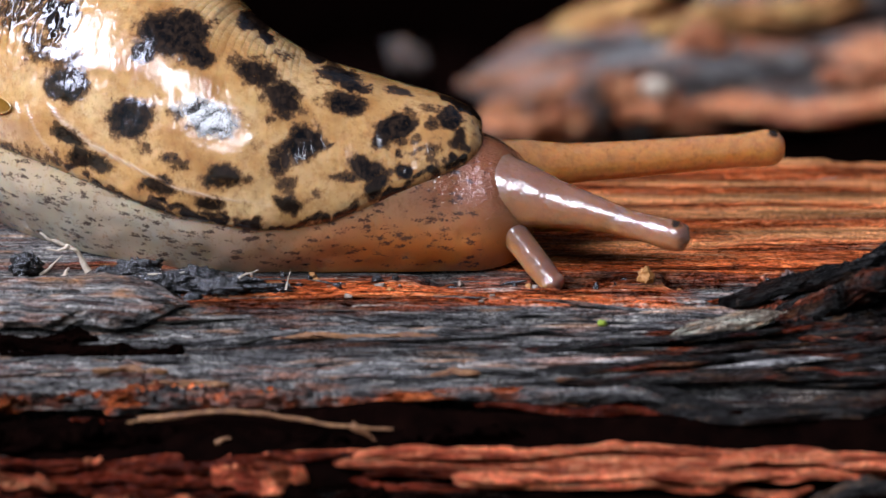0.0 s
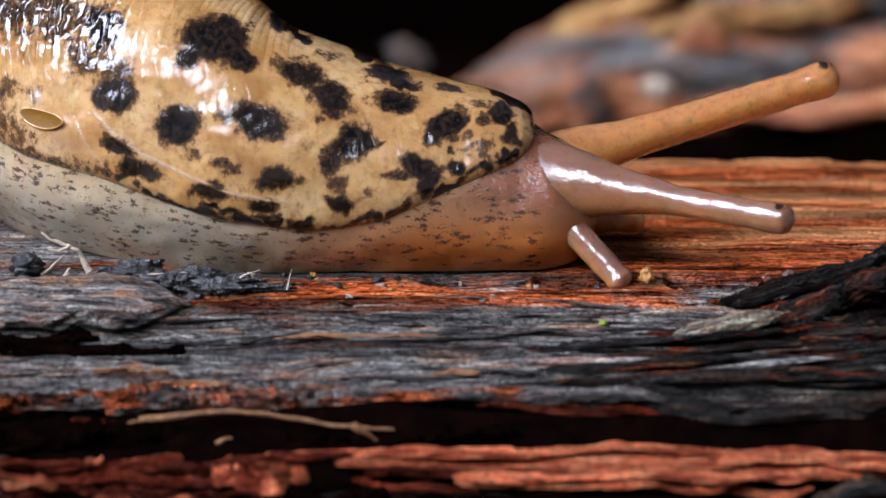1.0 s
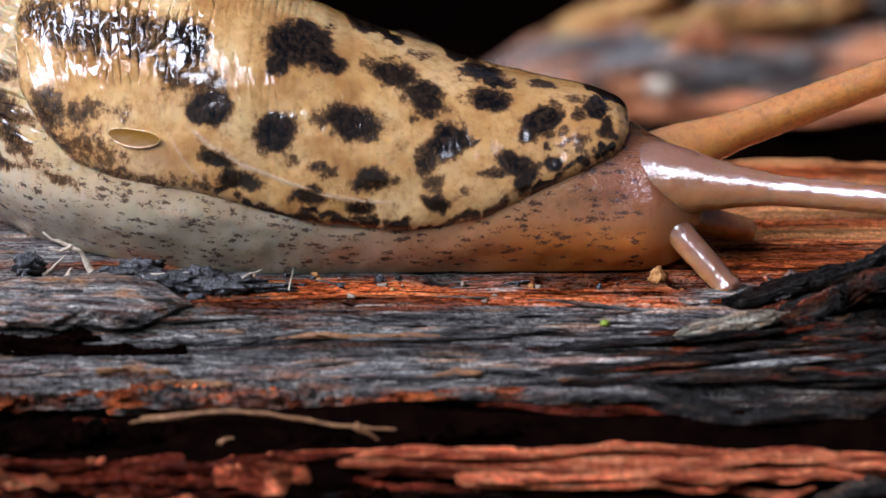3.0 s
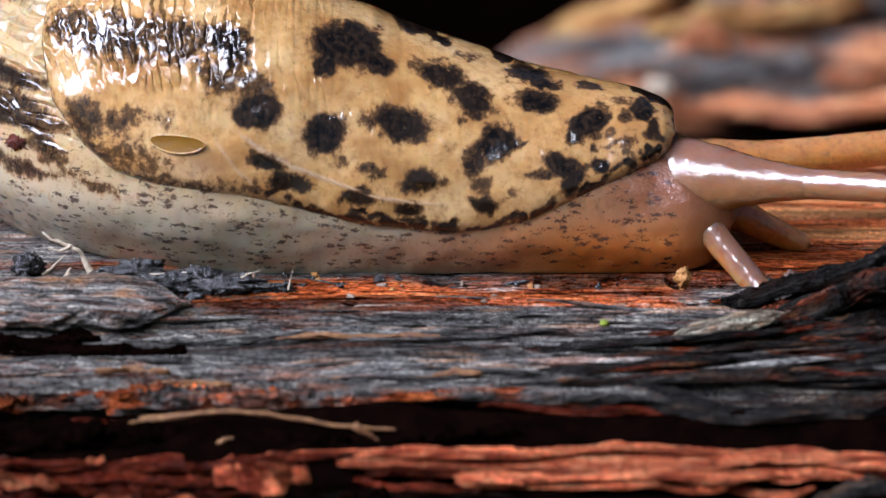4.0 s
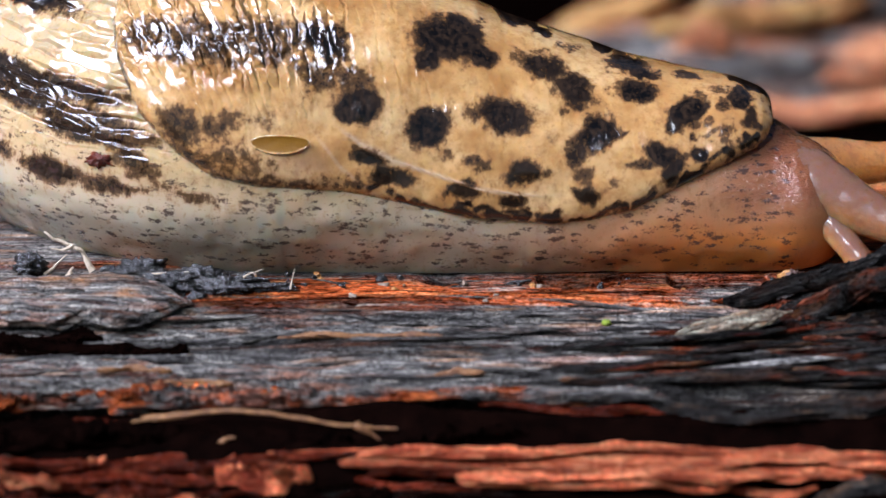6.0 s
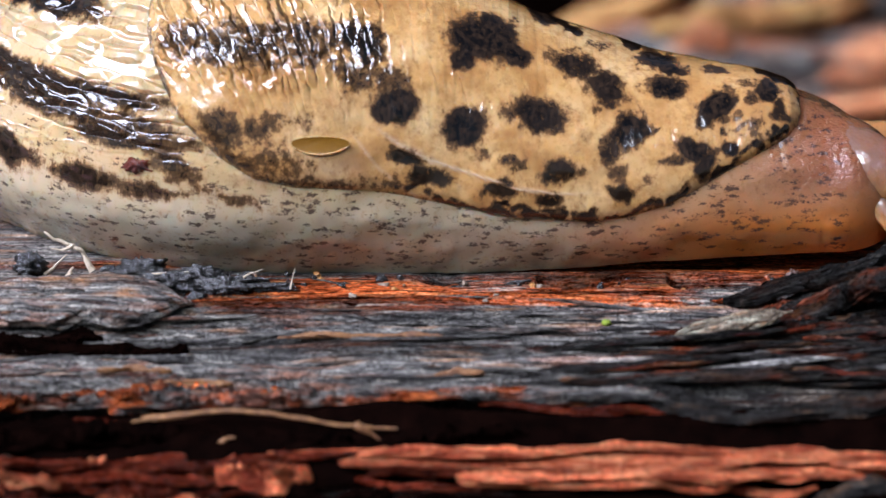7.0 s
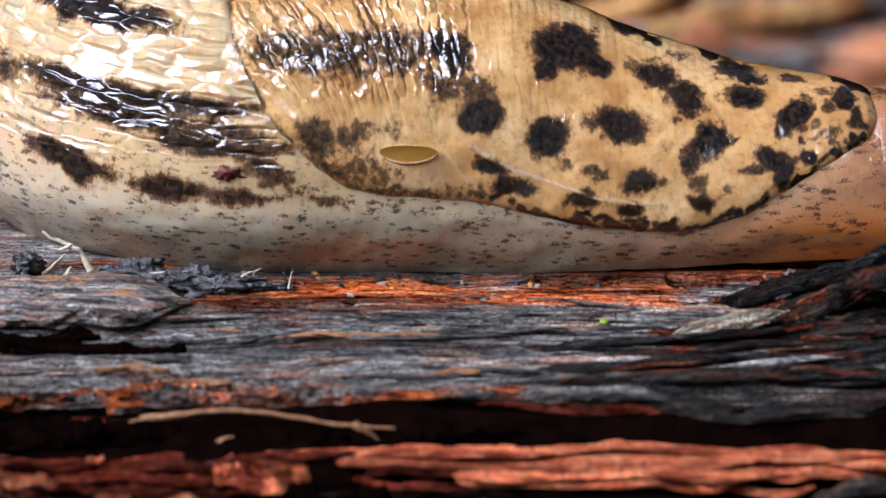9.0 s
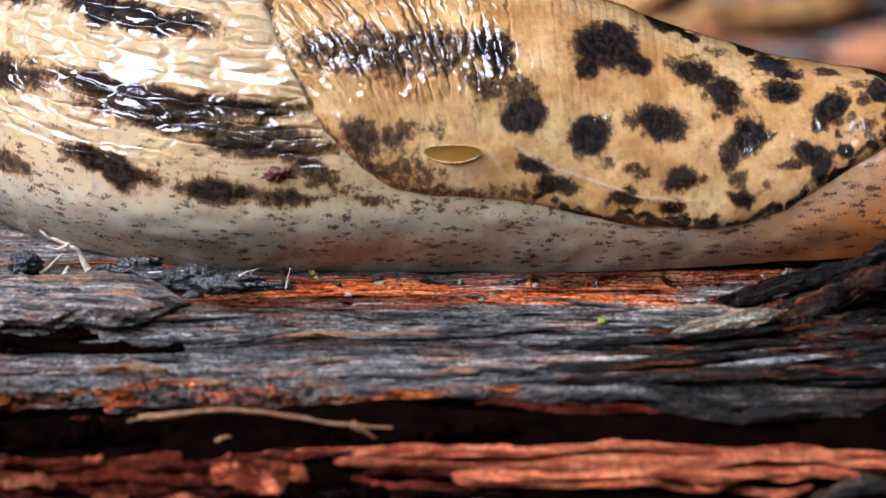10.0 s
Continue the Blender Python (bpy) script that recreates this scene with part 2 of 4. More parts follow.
def crumb_material(name, a, b, rough=0.5, grain=0.12, gloss=0.4):
    n = Nodes(name)
    pos = n.node("ShaderNodeTexCoord", out=3)
    k = grain / U
    f = n.noise(n.scaled(pos, (k, k, k)), detail=6, rough=0.7)
    rnd = n.node("ShaderNodeObjectInfo", out=5)
    col = n.mix(n.ramp(f, [(0.35, 0.0), (0.7, 1.0)]), a, b)
    col = n.mix(n.math("MULTIPLY", rnd, 0.35), col, a)
    return n.set(Base_Color=col, Roughness=rough, Normal=n.bump(f, 0.8, 6 * U), Specular_IOR_Level=gloss)


MANTLE = skin_material("mantle_skin", "mantle")
BODY = skin_material("body_skin", "body")
TENT = skin_material("tentacle_skin", "tentacle")
LOG = wood_material("weathered_red_bark", (0.60, 0.112, 0.029), (0.012, 0.003, 0.002), 2.1, fibre=0.8)
FLAKE = wood_material("grey_bark_flake", (0.30, 0.28, 0.26), (0.08, 0.07, 0.07), 3.6, fleck_low=0.45)
LOG_RED = wood_material("fresh_red_bark", (1.0, 0.21, 0.088), (0.24, 0.034, 0.018), 0.4, fibre=1.2, fleck_low=0.48, fine=1.2, tip=(0.95, 0.42, 0.22))
# dark red bark; down in the crevice its darkness paints the shade
LOG_DARK = wood_material("dark_red_bark", (0.17, 0.022, 0.009), (0.003, 0.001, 0.001), 0.35, shine=1.0, fine=1.2, tip=(0.48, 0.12, 0.045))
CREST = wood_material("blackened_bark", (0.16, 0.035, 0.015), (0.010, 0.004, 0.003), 0.30, 0.8, shine=0.6, tip=(0.30, 0.10, 0.05))
PALE_WOOD = wood_material("pale_broken_wood", (0.52, 0.40, 0.28), (0.14, 0.10, 0.07), 2.0, fleck_low=0.5)
PLANK = wood_material("orange_bark", (0.86, 0.29, 0.13), (0.42, 0.14, 0.08), 3.4, fleck_low=0.6)
GREYED = wood_material("greyed_bark", (0.42, 0.20, 0.14), (0.16, 0.10, 0.09), 3.0, fleck_low=0.6)
TAWNY = wood_material("tawny_bark", (0.92, 0.42, 0.15), (0.5, 0.20, 0.07), 2.0, fleck_low=0.8)
# near-black colour standing in for deep shade in gaps and hollows
DARK = crumb_material("near_black_shade", (0.0012, 0.0006, 0.0005), (0.0045, 0.0016, 0.0011), 0.95, 0.02, 0.0)
SOIL = crumb_material("black_wet_soil", (0.005, 0.005, 0.005), (0.055, 0.051, 0.046), 0.22, 0.16, 0.8)
PALE = crumb_material("pale_root_fibre", (0.40, 0.30, 0.20), (0.66, 0.56, 0.42), 0.5)
PALE_DULL = crumb_material("dull_pale_wood", (0.16, 0.11, 0.075), (0.42, 0.33, 0.24), 0.5, 0.05)
AMBER = crumb_material("amber_wood_grain", (0.35, 0.13, 0.03), (0.6, 0.32, 0.1), 0.4)
RUST = crumb_material("rust_red_flake", (0.03, 0.004, 0.002), (0.16, 0.022, 0.005), 0.15)
PORE = crumb_material("amber_pore_lining", (0.13, 0.055, 0.005), (0.22, 0.105, 0.010), 0.35, 0.012)
GREEN = crumb_material("green_algae", (0.14, 0.2, 0.01), (0.3, 0.36, 0.03), 0.5)
BROWN = crumb_material("brown_bark_crumb", (0.035, 0.014, 0.009), (0.16, 0.085, 0.06), 0.4, 0.06)
TAN = crumb_material("tan_splinter_wood", (0.10, 0.034, 0.012), (0.34, 0.165, 0.06), 0.5, 0.06)


# ---- ground and bark ----
def bark_height(px, y):
    """Height of the log's top, in U, at px (across the view) and depth y."""
    wob = 26 * fbm(px / 420, y / 900 + 3, 11, 3)
    yy = y + wob
    z = np.interp(yy, [-1600, -1000, -800, -640, -600, -580, -412, -398, -330, -190, -60, 0, 700], [-1150, -700, -460, -350, -330, -560, -560, -62, -48, -14, -3, 0, 0])
    # lengthwise fibres: broad ridges, then strands
    ridge = 1 - 2 * np.abs(fbm(px / 1300, yy / 60, 21, 3, 0.5))
    strand = 1 - 2 * np.abs(fbm(px / 420, yy / 22, 31, 3, 0.6))
    thread = fbm(px / 130, yy / 7, 35, 2, 0.6)
    near = step(-50, -170, y)
    front = step(-560, -600, y)
    z = z + ridge * (2 + 5 * near + 14 * front) + strand * (1.2 + 3.5 * near + 7 * front) + thread * (0.9 + 1.6 * near)
    # narrow open cracks along the grain
    split = np.abs(fbm(px / 1100, yy / 52, 23, 3, 0.5))
    z = z - (8 * near + 55 * front) * np.exp(-(split / 0.07) ** 2) * step(-35, -90, y)
    split = np.abs(fbm(px / 520, yy / 24, 27, 3, 0.5))
    z = z - (6 * near + 26 * front + 2.5) * np.exp(-(split / 0.08) ** 2)
    z = z - 95 * np.exp(-((y + 30 + 9 * fbm(px / 130, 0.5, 29, 3)) / 19) ** 2) * step(720, 840, px) * step(1420, 1340, px) * step(-0.35, 0.1, vnoise(px / 60, 2.5, 33))
    # crest of weathered fibres that climbs towards one side
    crest = step(1120, 1700, px) * np.exp(-((y + 185 + 0.05 * (px - 1300)) / 55) ** 2)
    z = z + crest * (-8 + 6 * strand)
    gap = step(690, 760, y + 14 * vnoise(px / 60, 0.3, 5)) * step(-420, -250, px)
    edge = step(-1450, -1690, px) + step(3050, 3290, px) + step(2500, 2680, y) + step(-1380, -1590, y)
    return (z - gap * 950) * (1 - np.clip(edge, 0, 1)) - 1150 * np.clip(edge, 0, 1)


def bark_tones(px, y):
    """How weathered or shade-dark (char) and how pale (tan) the wood is there."""
    big = fbm(px / 300, y / 60, 41, 3)
    char = 0.16 + 0.66 * step(-110, -200, y + 40 * big) * step(-575, -520, y + 15 * big) + 0.22 * big
    char = np.where(y < -395, 0.75, char)
    char = np.where(y < -588, -0.1, char)
    # darker behind the slug at one side, the shade there painted in
    char = char + 0.9 * step(40, 110, y) * step(520, 260, px)
    char = char + 0.16 * step(-140, -100, y) * step(30, 10, y)
    char = char + 0.45 * step(-20, -2, y) * step(60, 20, y) * step(900, 500, px)
    char = char + 0.5 * step(300, 150, px + 60 * big) * step(-120, -60, y) * step(20, -10, y)
    char = char + 0.7 * step(1150, 1350, px) * step(-20, -60, y) * step(-260, -200, y)
    tan = step(0.6, 1.0, fbm(px / 200, y / 7, 51, 3)) * 0.35 + 0.75 * step(50, 200, y) * step(250, 620, px) * step(-0.5, 0.5, fbm(px / 500, y / 45, 53, 3))
    return np.clip(char, 0, 1), tan


def make_log():
    px = np.arange(-1700, 3300, 5.0)
    y = np.concatenate([np.arange(-1600, -760, 20), np.arange(-760, 60, 2.5), np.arange(60, 800, 8), np.arange(800, 2700, 30)])
    P, Y = np.meshgrid(px, y)
    Z = bark_height(P, Y)
    char, tan = bark_tones(P, Y)
    co = np.stack([(P - 784) * U, Y * U, Z * U], -1)
    ob = new("bark_log", grid_mesh("bark_log", co, LOG, attrs={"char": char, "tan": tan}))
    return tagged(ob, "wet weathered red-brown bark surface with grey-black fibrous strands", "bark", kind="structure")


def ground_sheet():
    r = np.concatenate([[0], np.geomspace(0.02, 40, 90)])
    a = np.linspace(0, 2 * math.pi, 121)
    R, A = np.meshgrid(r, a, indexing="ij")
    X, Y = R * np.cos(A), R * np.sin(A)
    Z = -0.036 + 0.003 * fbm(X * 60, Y * 60, 61, 4)
    ob = new("ground", grid_mesh("ground", np.stack([X, Y, Z], -1)[:, ::-1], DARK))
    return tagged(ob, "dark wet soil under the bark", "ground", kind="structure")


def slab(name, length, depth, thick, mat, seed, char=0.2, taper=0.5, label="", category="bark", bend=0.0):
    """A broken strip of bark: a rounded, ragged prism along x, sizes in U, resting on z = 0."""
    n, m = 90, 48
    s = np.linspace(-1, 1, n)[:, None]
    a = np.linspace(0, 2 * math.pi, m + 1)[None, :-1]
    w = (1 - taper * np.abs(s) ** 3) * np.clip((1 - s ** 8), 0.02, 1)
    rag = 1 + 0.16 * fbm(s * 3, a * 1.2, seed, 3) + 0.07 * fbm(s * 6, a * 5, seed + 7, 3)
    ca, sa = np.cos(a), np.sin(a)
    yy = np.sign(ca) * np.abs(ca) ** 0.7 * depth / 2 * w * rag
    zz = np.sign(sa) * np.abs(sa) ** 0.7 * thick / 2 * w * rag + thick * 0.45 + bend * (s ** 2)
    xx = s * length / 2 + 0 * a + 12 * fbm(s * 0 + 3, a * 3, seed + 3, 2) * (np.abs(s) > 0.97)
    co = np.stack([xx, yy, zz], -1) * U
    co = np.swapaxes(co, 0, 1)
    c = np.clip(char + 0.45 * fbm(s * 2.5, a * 1.1, seed + 9, 3), 0, 1).T + np.zeros((m, n))
    tn = (np.clip(fbm(s * 4, a * 3, seed + 13, 3) - 0.4, 0, 1)).T + np.zeros((m, n))
    me = grid_mesh(name, co[:, ::-1], mat, wrap=True, attrs={"char": c[:, ::-1], "tan": tn[:, ::-1]})
    ob = new(name, me)
    return tagged(ob, label, category)


def strand_mesh(name, length, depth, thick, seed, char, tan=0.0, mat=None, torn=1.0):
    """A torn strip of bark fibre along x with a ragged edge and split ends, sizes in U, its middle at the origin."""
    n, m = 150, 36
    s = np.linspace(-1, 1, n)[:, None]
    a = (np.linspace(0, 2 * math.pi, m + 1)[:-1] + math.pi / 2)[None]
    w = np.clip(1 - np.abs(s) ** 5, 0.0, 1) ** 0.6 * (0.72 + 0.35 * vnoise(s * 2.5 + 7, 0.4, seed)) + 0.01
    L = length / 100
    rag = 1 + torn * 0.30 * fbm(s * L * 0.5, a * 2.2, seed + 2, 3, 0.65) + torn * 0.20 * fbm(s * L * 0.8, a * 11, seed + 5, 3, 0.75)
    ca, sa = np.cos(a), np.sin(a)
    y = np.sign(ca) * np.abs(ca) ** 0.8 * depth / 2 * w * rag + depth * 0.5 * fbm(s * 1.4, 0.3, seed + 8, 2) + 0 * a
    z = np.sign(sa) * np.abs(sa) ** 0.55 * thick / 2 * w ** 0.5 * rag + thick * 0.6 * fbm(s * 1.7, 0.9, seed + 11, 2)
    z = z + np.where(sa > 0, torn * thick * 0.40 * fbm(s * L * 0.45, y / 4.5, seed + 14, 4, 0.7), 0)
    co = np.stack([s * length / 2 + 0 * a, y, z], -1) * U
    c = np.clip(char + 0.5 * fbm(s * L * 0.4, y / 26, seed + 17, 3), 0, 1)
    t = np.clip(tan + 0.3 * fbm(s * L * 0.5, y / 6, seed + 19, 2) - 0.2, 0, 0.8)
    co, c, t = (np.swapaxes(v, 0, 1)[:, ::-1] for v in (co, c, t))
    return grid_mesh(name, co, mat or LOG, wrap=True, attrs={"char": c, "tan": t})


def on_screen(px, row, y):
    """Height at which something at depth y shows at that row of the view."""
    return (485 - row - y * math.sin(TILT)) / math.cos(TILT)


def on_bark(px, row):
    """Depth and height of the bark that shows at px and row of the view."""
    y = np.arange(-760.0, 700.0, 2.0)
    z = bark_height(np.full(len(y), float(px)), y)
    shown = 485 - z * math.cos(TILT) - y * math.sin(TILT)
    k = int(np.argmax(shown <= row))
    return float(y[k]), float(z[k])


def strands():
    """Layered strips of torn bark that make up the log's near side."""
    rng = random.Random(12)
    rows = []
    # over the crevice, grey to red
    rows += [(120, 704, -448, 660, 110, 24, 0.45), (470, 707, -446, 520, 100, 22, 0.3), (860, 694, -445, 660, 104, 24, 0.85), (1290, 700, -446, 680, 108, 18, 0.8), (1640, 690, -445, 460, 108, 20, 0.9),
             (1040, 722, -478, 260, 24, 12, 0.15), (60, 742, -485, 420, 30, 14, 0.2), (1400, 735, -486, 500, 30, 14, 0.6)]
    # grey strands on the slope behind the crevice
    for y in (-415, -385, -350, -318, -285, -250, -222):
        px = -200 + rng.uniform(-100, 100)
        while px < 1700:
            ln = rng.uniform(300, 760)
            if rng.random() < 0.16:
                z = ground_z(px + ln / 2, y)
                rows.append((px + ln / 2, 485 - z * math.cos(TILT) - y * math.sin(TILT) - rng.uniform(-3, 7), y, ln, rng.uniform(14, 30), rng.uniform(7, 11), rng.uniform(0.75, 1.0)))
            px += ln * rng.uniform(0.9, 1.3)
    for k, (px, row, y, ln, depth, thick, char) in enumerate(rows):
        # strips down in the crevice get the dark red as painted shade
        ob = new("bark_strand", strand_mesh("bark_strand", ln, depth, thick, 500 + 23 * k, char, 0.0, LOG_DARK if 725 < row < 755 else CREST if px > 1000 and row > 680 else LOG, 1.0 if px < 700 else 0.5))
        ob.parent = LOG_OB
        ob.matrix_world = at(px, y, on_screen(px, row, y), rng.uniform(-14, 6), rng.uniform(-1.2, 1.2), rng.uniform(-1.5, 1.5))
    # dark crest climbing to one side
    for k, (px, row, y, ln, lean, depth, thick, char) in enumerate([(1490, 842, -712, 240, -13, 34, 22, 0.9), (1470, 500, -150, 420, -20, 46, 26, 0.9), (1505, 530, -165, 400, -18, 46, 24, 0.8), (1500, 560, -178, 480, -14, 60, 32, 0.95), (1430, 588, -205, 520, -11, 54, 28, 1.0), (1540, 610, -232, 460, -8, 54, 28, 0.85),
                                                                    (1350, 606, -222, 420, -10, 40, 22, 1.0), (1455, 560, -190, 330, -24, 60, 34, 0.7), (1530, 590, -205, 300, -26, 60, 36, 0.5), (1400, 574, -200, 300, -20, 46, 26, 0.8), (1235, 612, -240, 260, -9, 26, 14, 0.9), (1575, 500, -135, 300, -20, 56, 34, 1.0), (1600, 545, -165, 360, -17, 50, 30, 0.8), (1420, 636, -250, 560, -5, 46, 24, 0.9)]):
        ob = new("bark_strand", strand_mesh("bark_strand", ln, depth * 1.25, thick * 1.25, 1900 + 23 * k, char, 0.0, CREST, 0.45))
        ob.parent = LOG_OB
        ob.matrix_world = at(px, y, on_screen(px, row if row > 700 else row - 14, y), 0, lean, 2)


def near_side():
    """The near edge of the log: a dark red end with torn pieces, then a shelf of fresh red fibre, over near-black
    strips and a core that paint the shade of its hollows.
    """
    rng = random.Random(91)
    red = [(1100, 782, 900, 62, 12, 0), (980, 800, 760, 62, 12, 0), (1330, 796, 540, 64, 12, -1), (1170, 816, 760, 60, 12, 0), (1370, 816, 380, 56, 12, -4), (1010, 834, 420, 40, 12, 1),
           (1230, 838, 340, 44, 12, 2), (850, 778, 440, 28, 10, 0), (690, 777, 420, 14, 8, -1), (1090, 876, 480, 46, 14, 1), (980, 900, 620, 60, 14, 0), (1490, 886, 380, 50, 14, -9), (480, 828, 160, 46, 36, -6)]
    maroon = [(130, 798, 440, 34, 14, 0), (400, 806, 300, 30, 14, 1), (560, 790, 300, 18, 10, -2), (250, 826, 520, 34, 16, 0), (60, 842, 320, 30, 14, 2), (340, 848, 280, 28, 14, -1), (150, 868, 420, 36, 18, 0),
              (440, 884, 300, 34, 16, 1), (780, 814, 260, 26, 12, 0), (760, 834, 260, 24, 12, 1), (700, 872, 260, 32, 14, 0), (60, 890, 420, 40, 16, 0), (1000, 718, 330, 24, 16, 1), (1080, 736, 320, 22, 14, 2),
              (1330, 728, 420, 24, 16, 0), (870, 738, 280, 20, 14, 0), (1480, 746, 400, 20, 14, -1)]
    # near-black strips that paint the shade of the gaps and hollows
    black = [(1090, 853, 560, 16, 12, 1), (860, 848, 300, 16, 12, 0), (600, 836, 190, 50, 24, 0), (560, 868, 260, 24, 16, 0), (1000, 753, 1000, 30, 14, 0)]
    for k, (px, row, ln, depth, thick, lean) in enumerate(red + maroon + black):
        mat = LOG_RED if k < len(red) else LOG_DARK if k < len(red) + len(maroon) else DARK
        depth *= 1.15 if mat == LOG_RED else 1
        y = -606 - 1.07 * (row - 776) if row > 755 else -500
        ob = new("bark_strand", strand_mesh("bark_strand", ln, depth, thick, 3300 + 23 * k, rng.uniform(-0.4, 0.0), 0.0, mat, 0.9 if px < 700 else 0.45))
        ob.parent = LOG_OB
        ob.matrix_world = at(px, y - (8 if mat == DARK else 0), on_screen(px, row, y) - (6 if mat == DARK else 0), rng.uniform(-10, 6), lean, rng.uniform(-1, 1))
    grey = new("bark_strand", strand_mesh("bark_strand", 170, 40, 12, 3990, 1.0, 0.0, LOG, 0.5))
    grey.parent = LOG_OB
    grey.matrix_world = at(830, -706, on_screen(830, 872, -706), 0, 0, 0)
    # near-black sheet under the strips, the gaps' shade put into its colour
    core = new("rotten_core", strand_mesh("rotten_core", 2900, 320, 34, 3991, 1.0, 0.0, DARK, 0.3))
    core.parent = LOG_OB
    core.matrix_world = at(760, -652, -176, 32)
    # tan streaks where the weathered skin has worn through
    for k, (px, row, ln) in enumerate([(640, 597, 300), (805, 655, 90), (1094, 604, 50), (340, 690, 160), (250, 650, 130)]):
        y, z = on_bark(px, row)
        ob = new("bark_strand", strand_mesh("bark_strand", ln, 16, 8, 4100 + 23 * k, 0.0, 0.4, TAN, 0.9))
        ob.parent = LOG_OB
        ob.matrix_world = at(px, y, z + 1, 0, 0, rng.uniform(-2, 2))


def dark_strands():
    """Dark strips: near-black ones paint the shade in the crevice and under the grey flake, blackened ones lie over the
    side where the crest comes down.
    """
    rng = random.Random(77)
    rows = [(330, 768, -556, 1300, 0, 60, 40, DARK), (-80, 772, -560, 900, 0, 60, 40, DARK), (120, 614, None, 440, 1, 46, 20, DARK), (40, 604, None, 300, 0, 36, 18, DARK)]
    for row in (590, 602, 614, 626, 638, 650, 662, 674):
        for _ in range(5):
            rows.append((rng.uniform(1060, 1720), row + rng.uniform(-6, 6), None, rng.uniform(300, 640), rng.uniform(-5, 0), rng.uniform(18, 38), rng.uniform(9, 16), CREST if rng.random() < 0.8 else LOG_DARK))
    for px, row, y, lean in ((1500, 520, -160, -19), (1560, 560, -190, -17), (1480, 585, -205, -14), (1590, 600, -225, -12), (1420, 560, -192, -18), (1600, 520, -150, -21), (1380, 600, -222, -9), (1540, 640, -250, -7)):
        rows.append((px, row - 8, y, rng.uniform(320, 480), lean, rng.uniform(60, 90), rng.uniform(36, 50), CREST))
    for k, (px, row, y, ln, lean, depth, thick, mat) in enumerate(rows):
        ob = new("bark_strand", strand_mesh("bark_strand", ln, depth, thick, 2600 + 23 * k, 0.8, 0.0, mat, 1.0 if mat == DARK else 0.5))
        ob.parent = LOG_OB
        y, z = (y, on_screen(px, row, y)) if y else on_bark(px, row)
        ob.matrix_world = at(px, y, z + 2, rng.uniform(-8, 4), lean, rng.uniform(-1, 2))


def at(px, y, z, rx=0, ry=0, rz=0):
    return pose((px - 784) * U, y * U, z * U, rx, ry, rz)


def far(px, row, y, rx=0, ry=0, rz=0):
    """Pose of a thing far behind at depth y that shows at px and row of the view."""
    dist, ct, st = DIST / U, math.cos(TILT), math.sin(TILT)
    z = 0.0
    for _ in range(6):
        k = 1 + (y * ct - (z - 44 / ct) * st) / dist
        z = ((441 - row) * k + 44 - y * st) / ct
    return pose((px - 784) * k * U, y * U, z * U, rx, ry, rz)


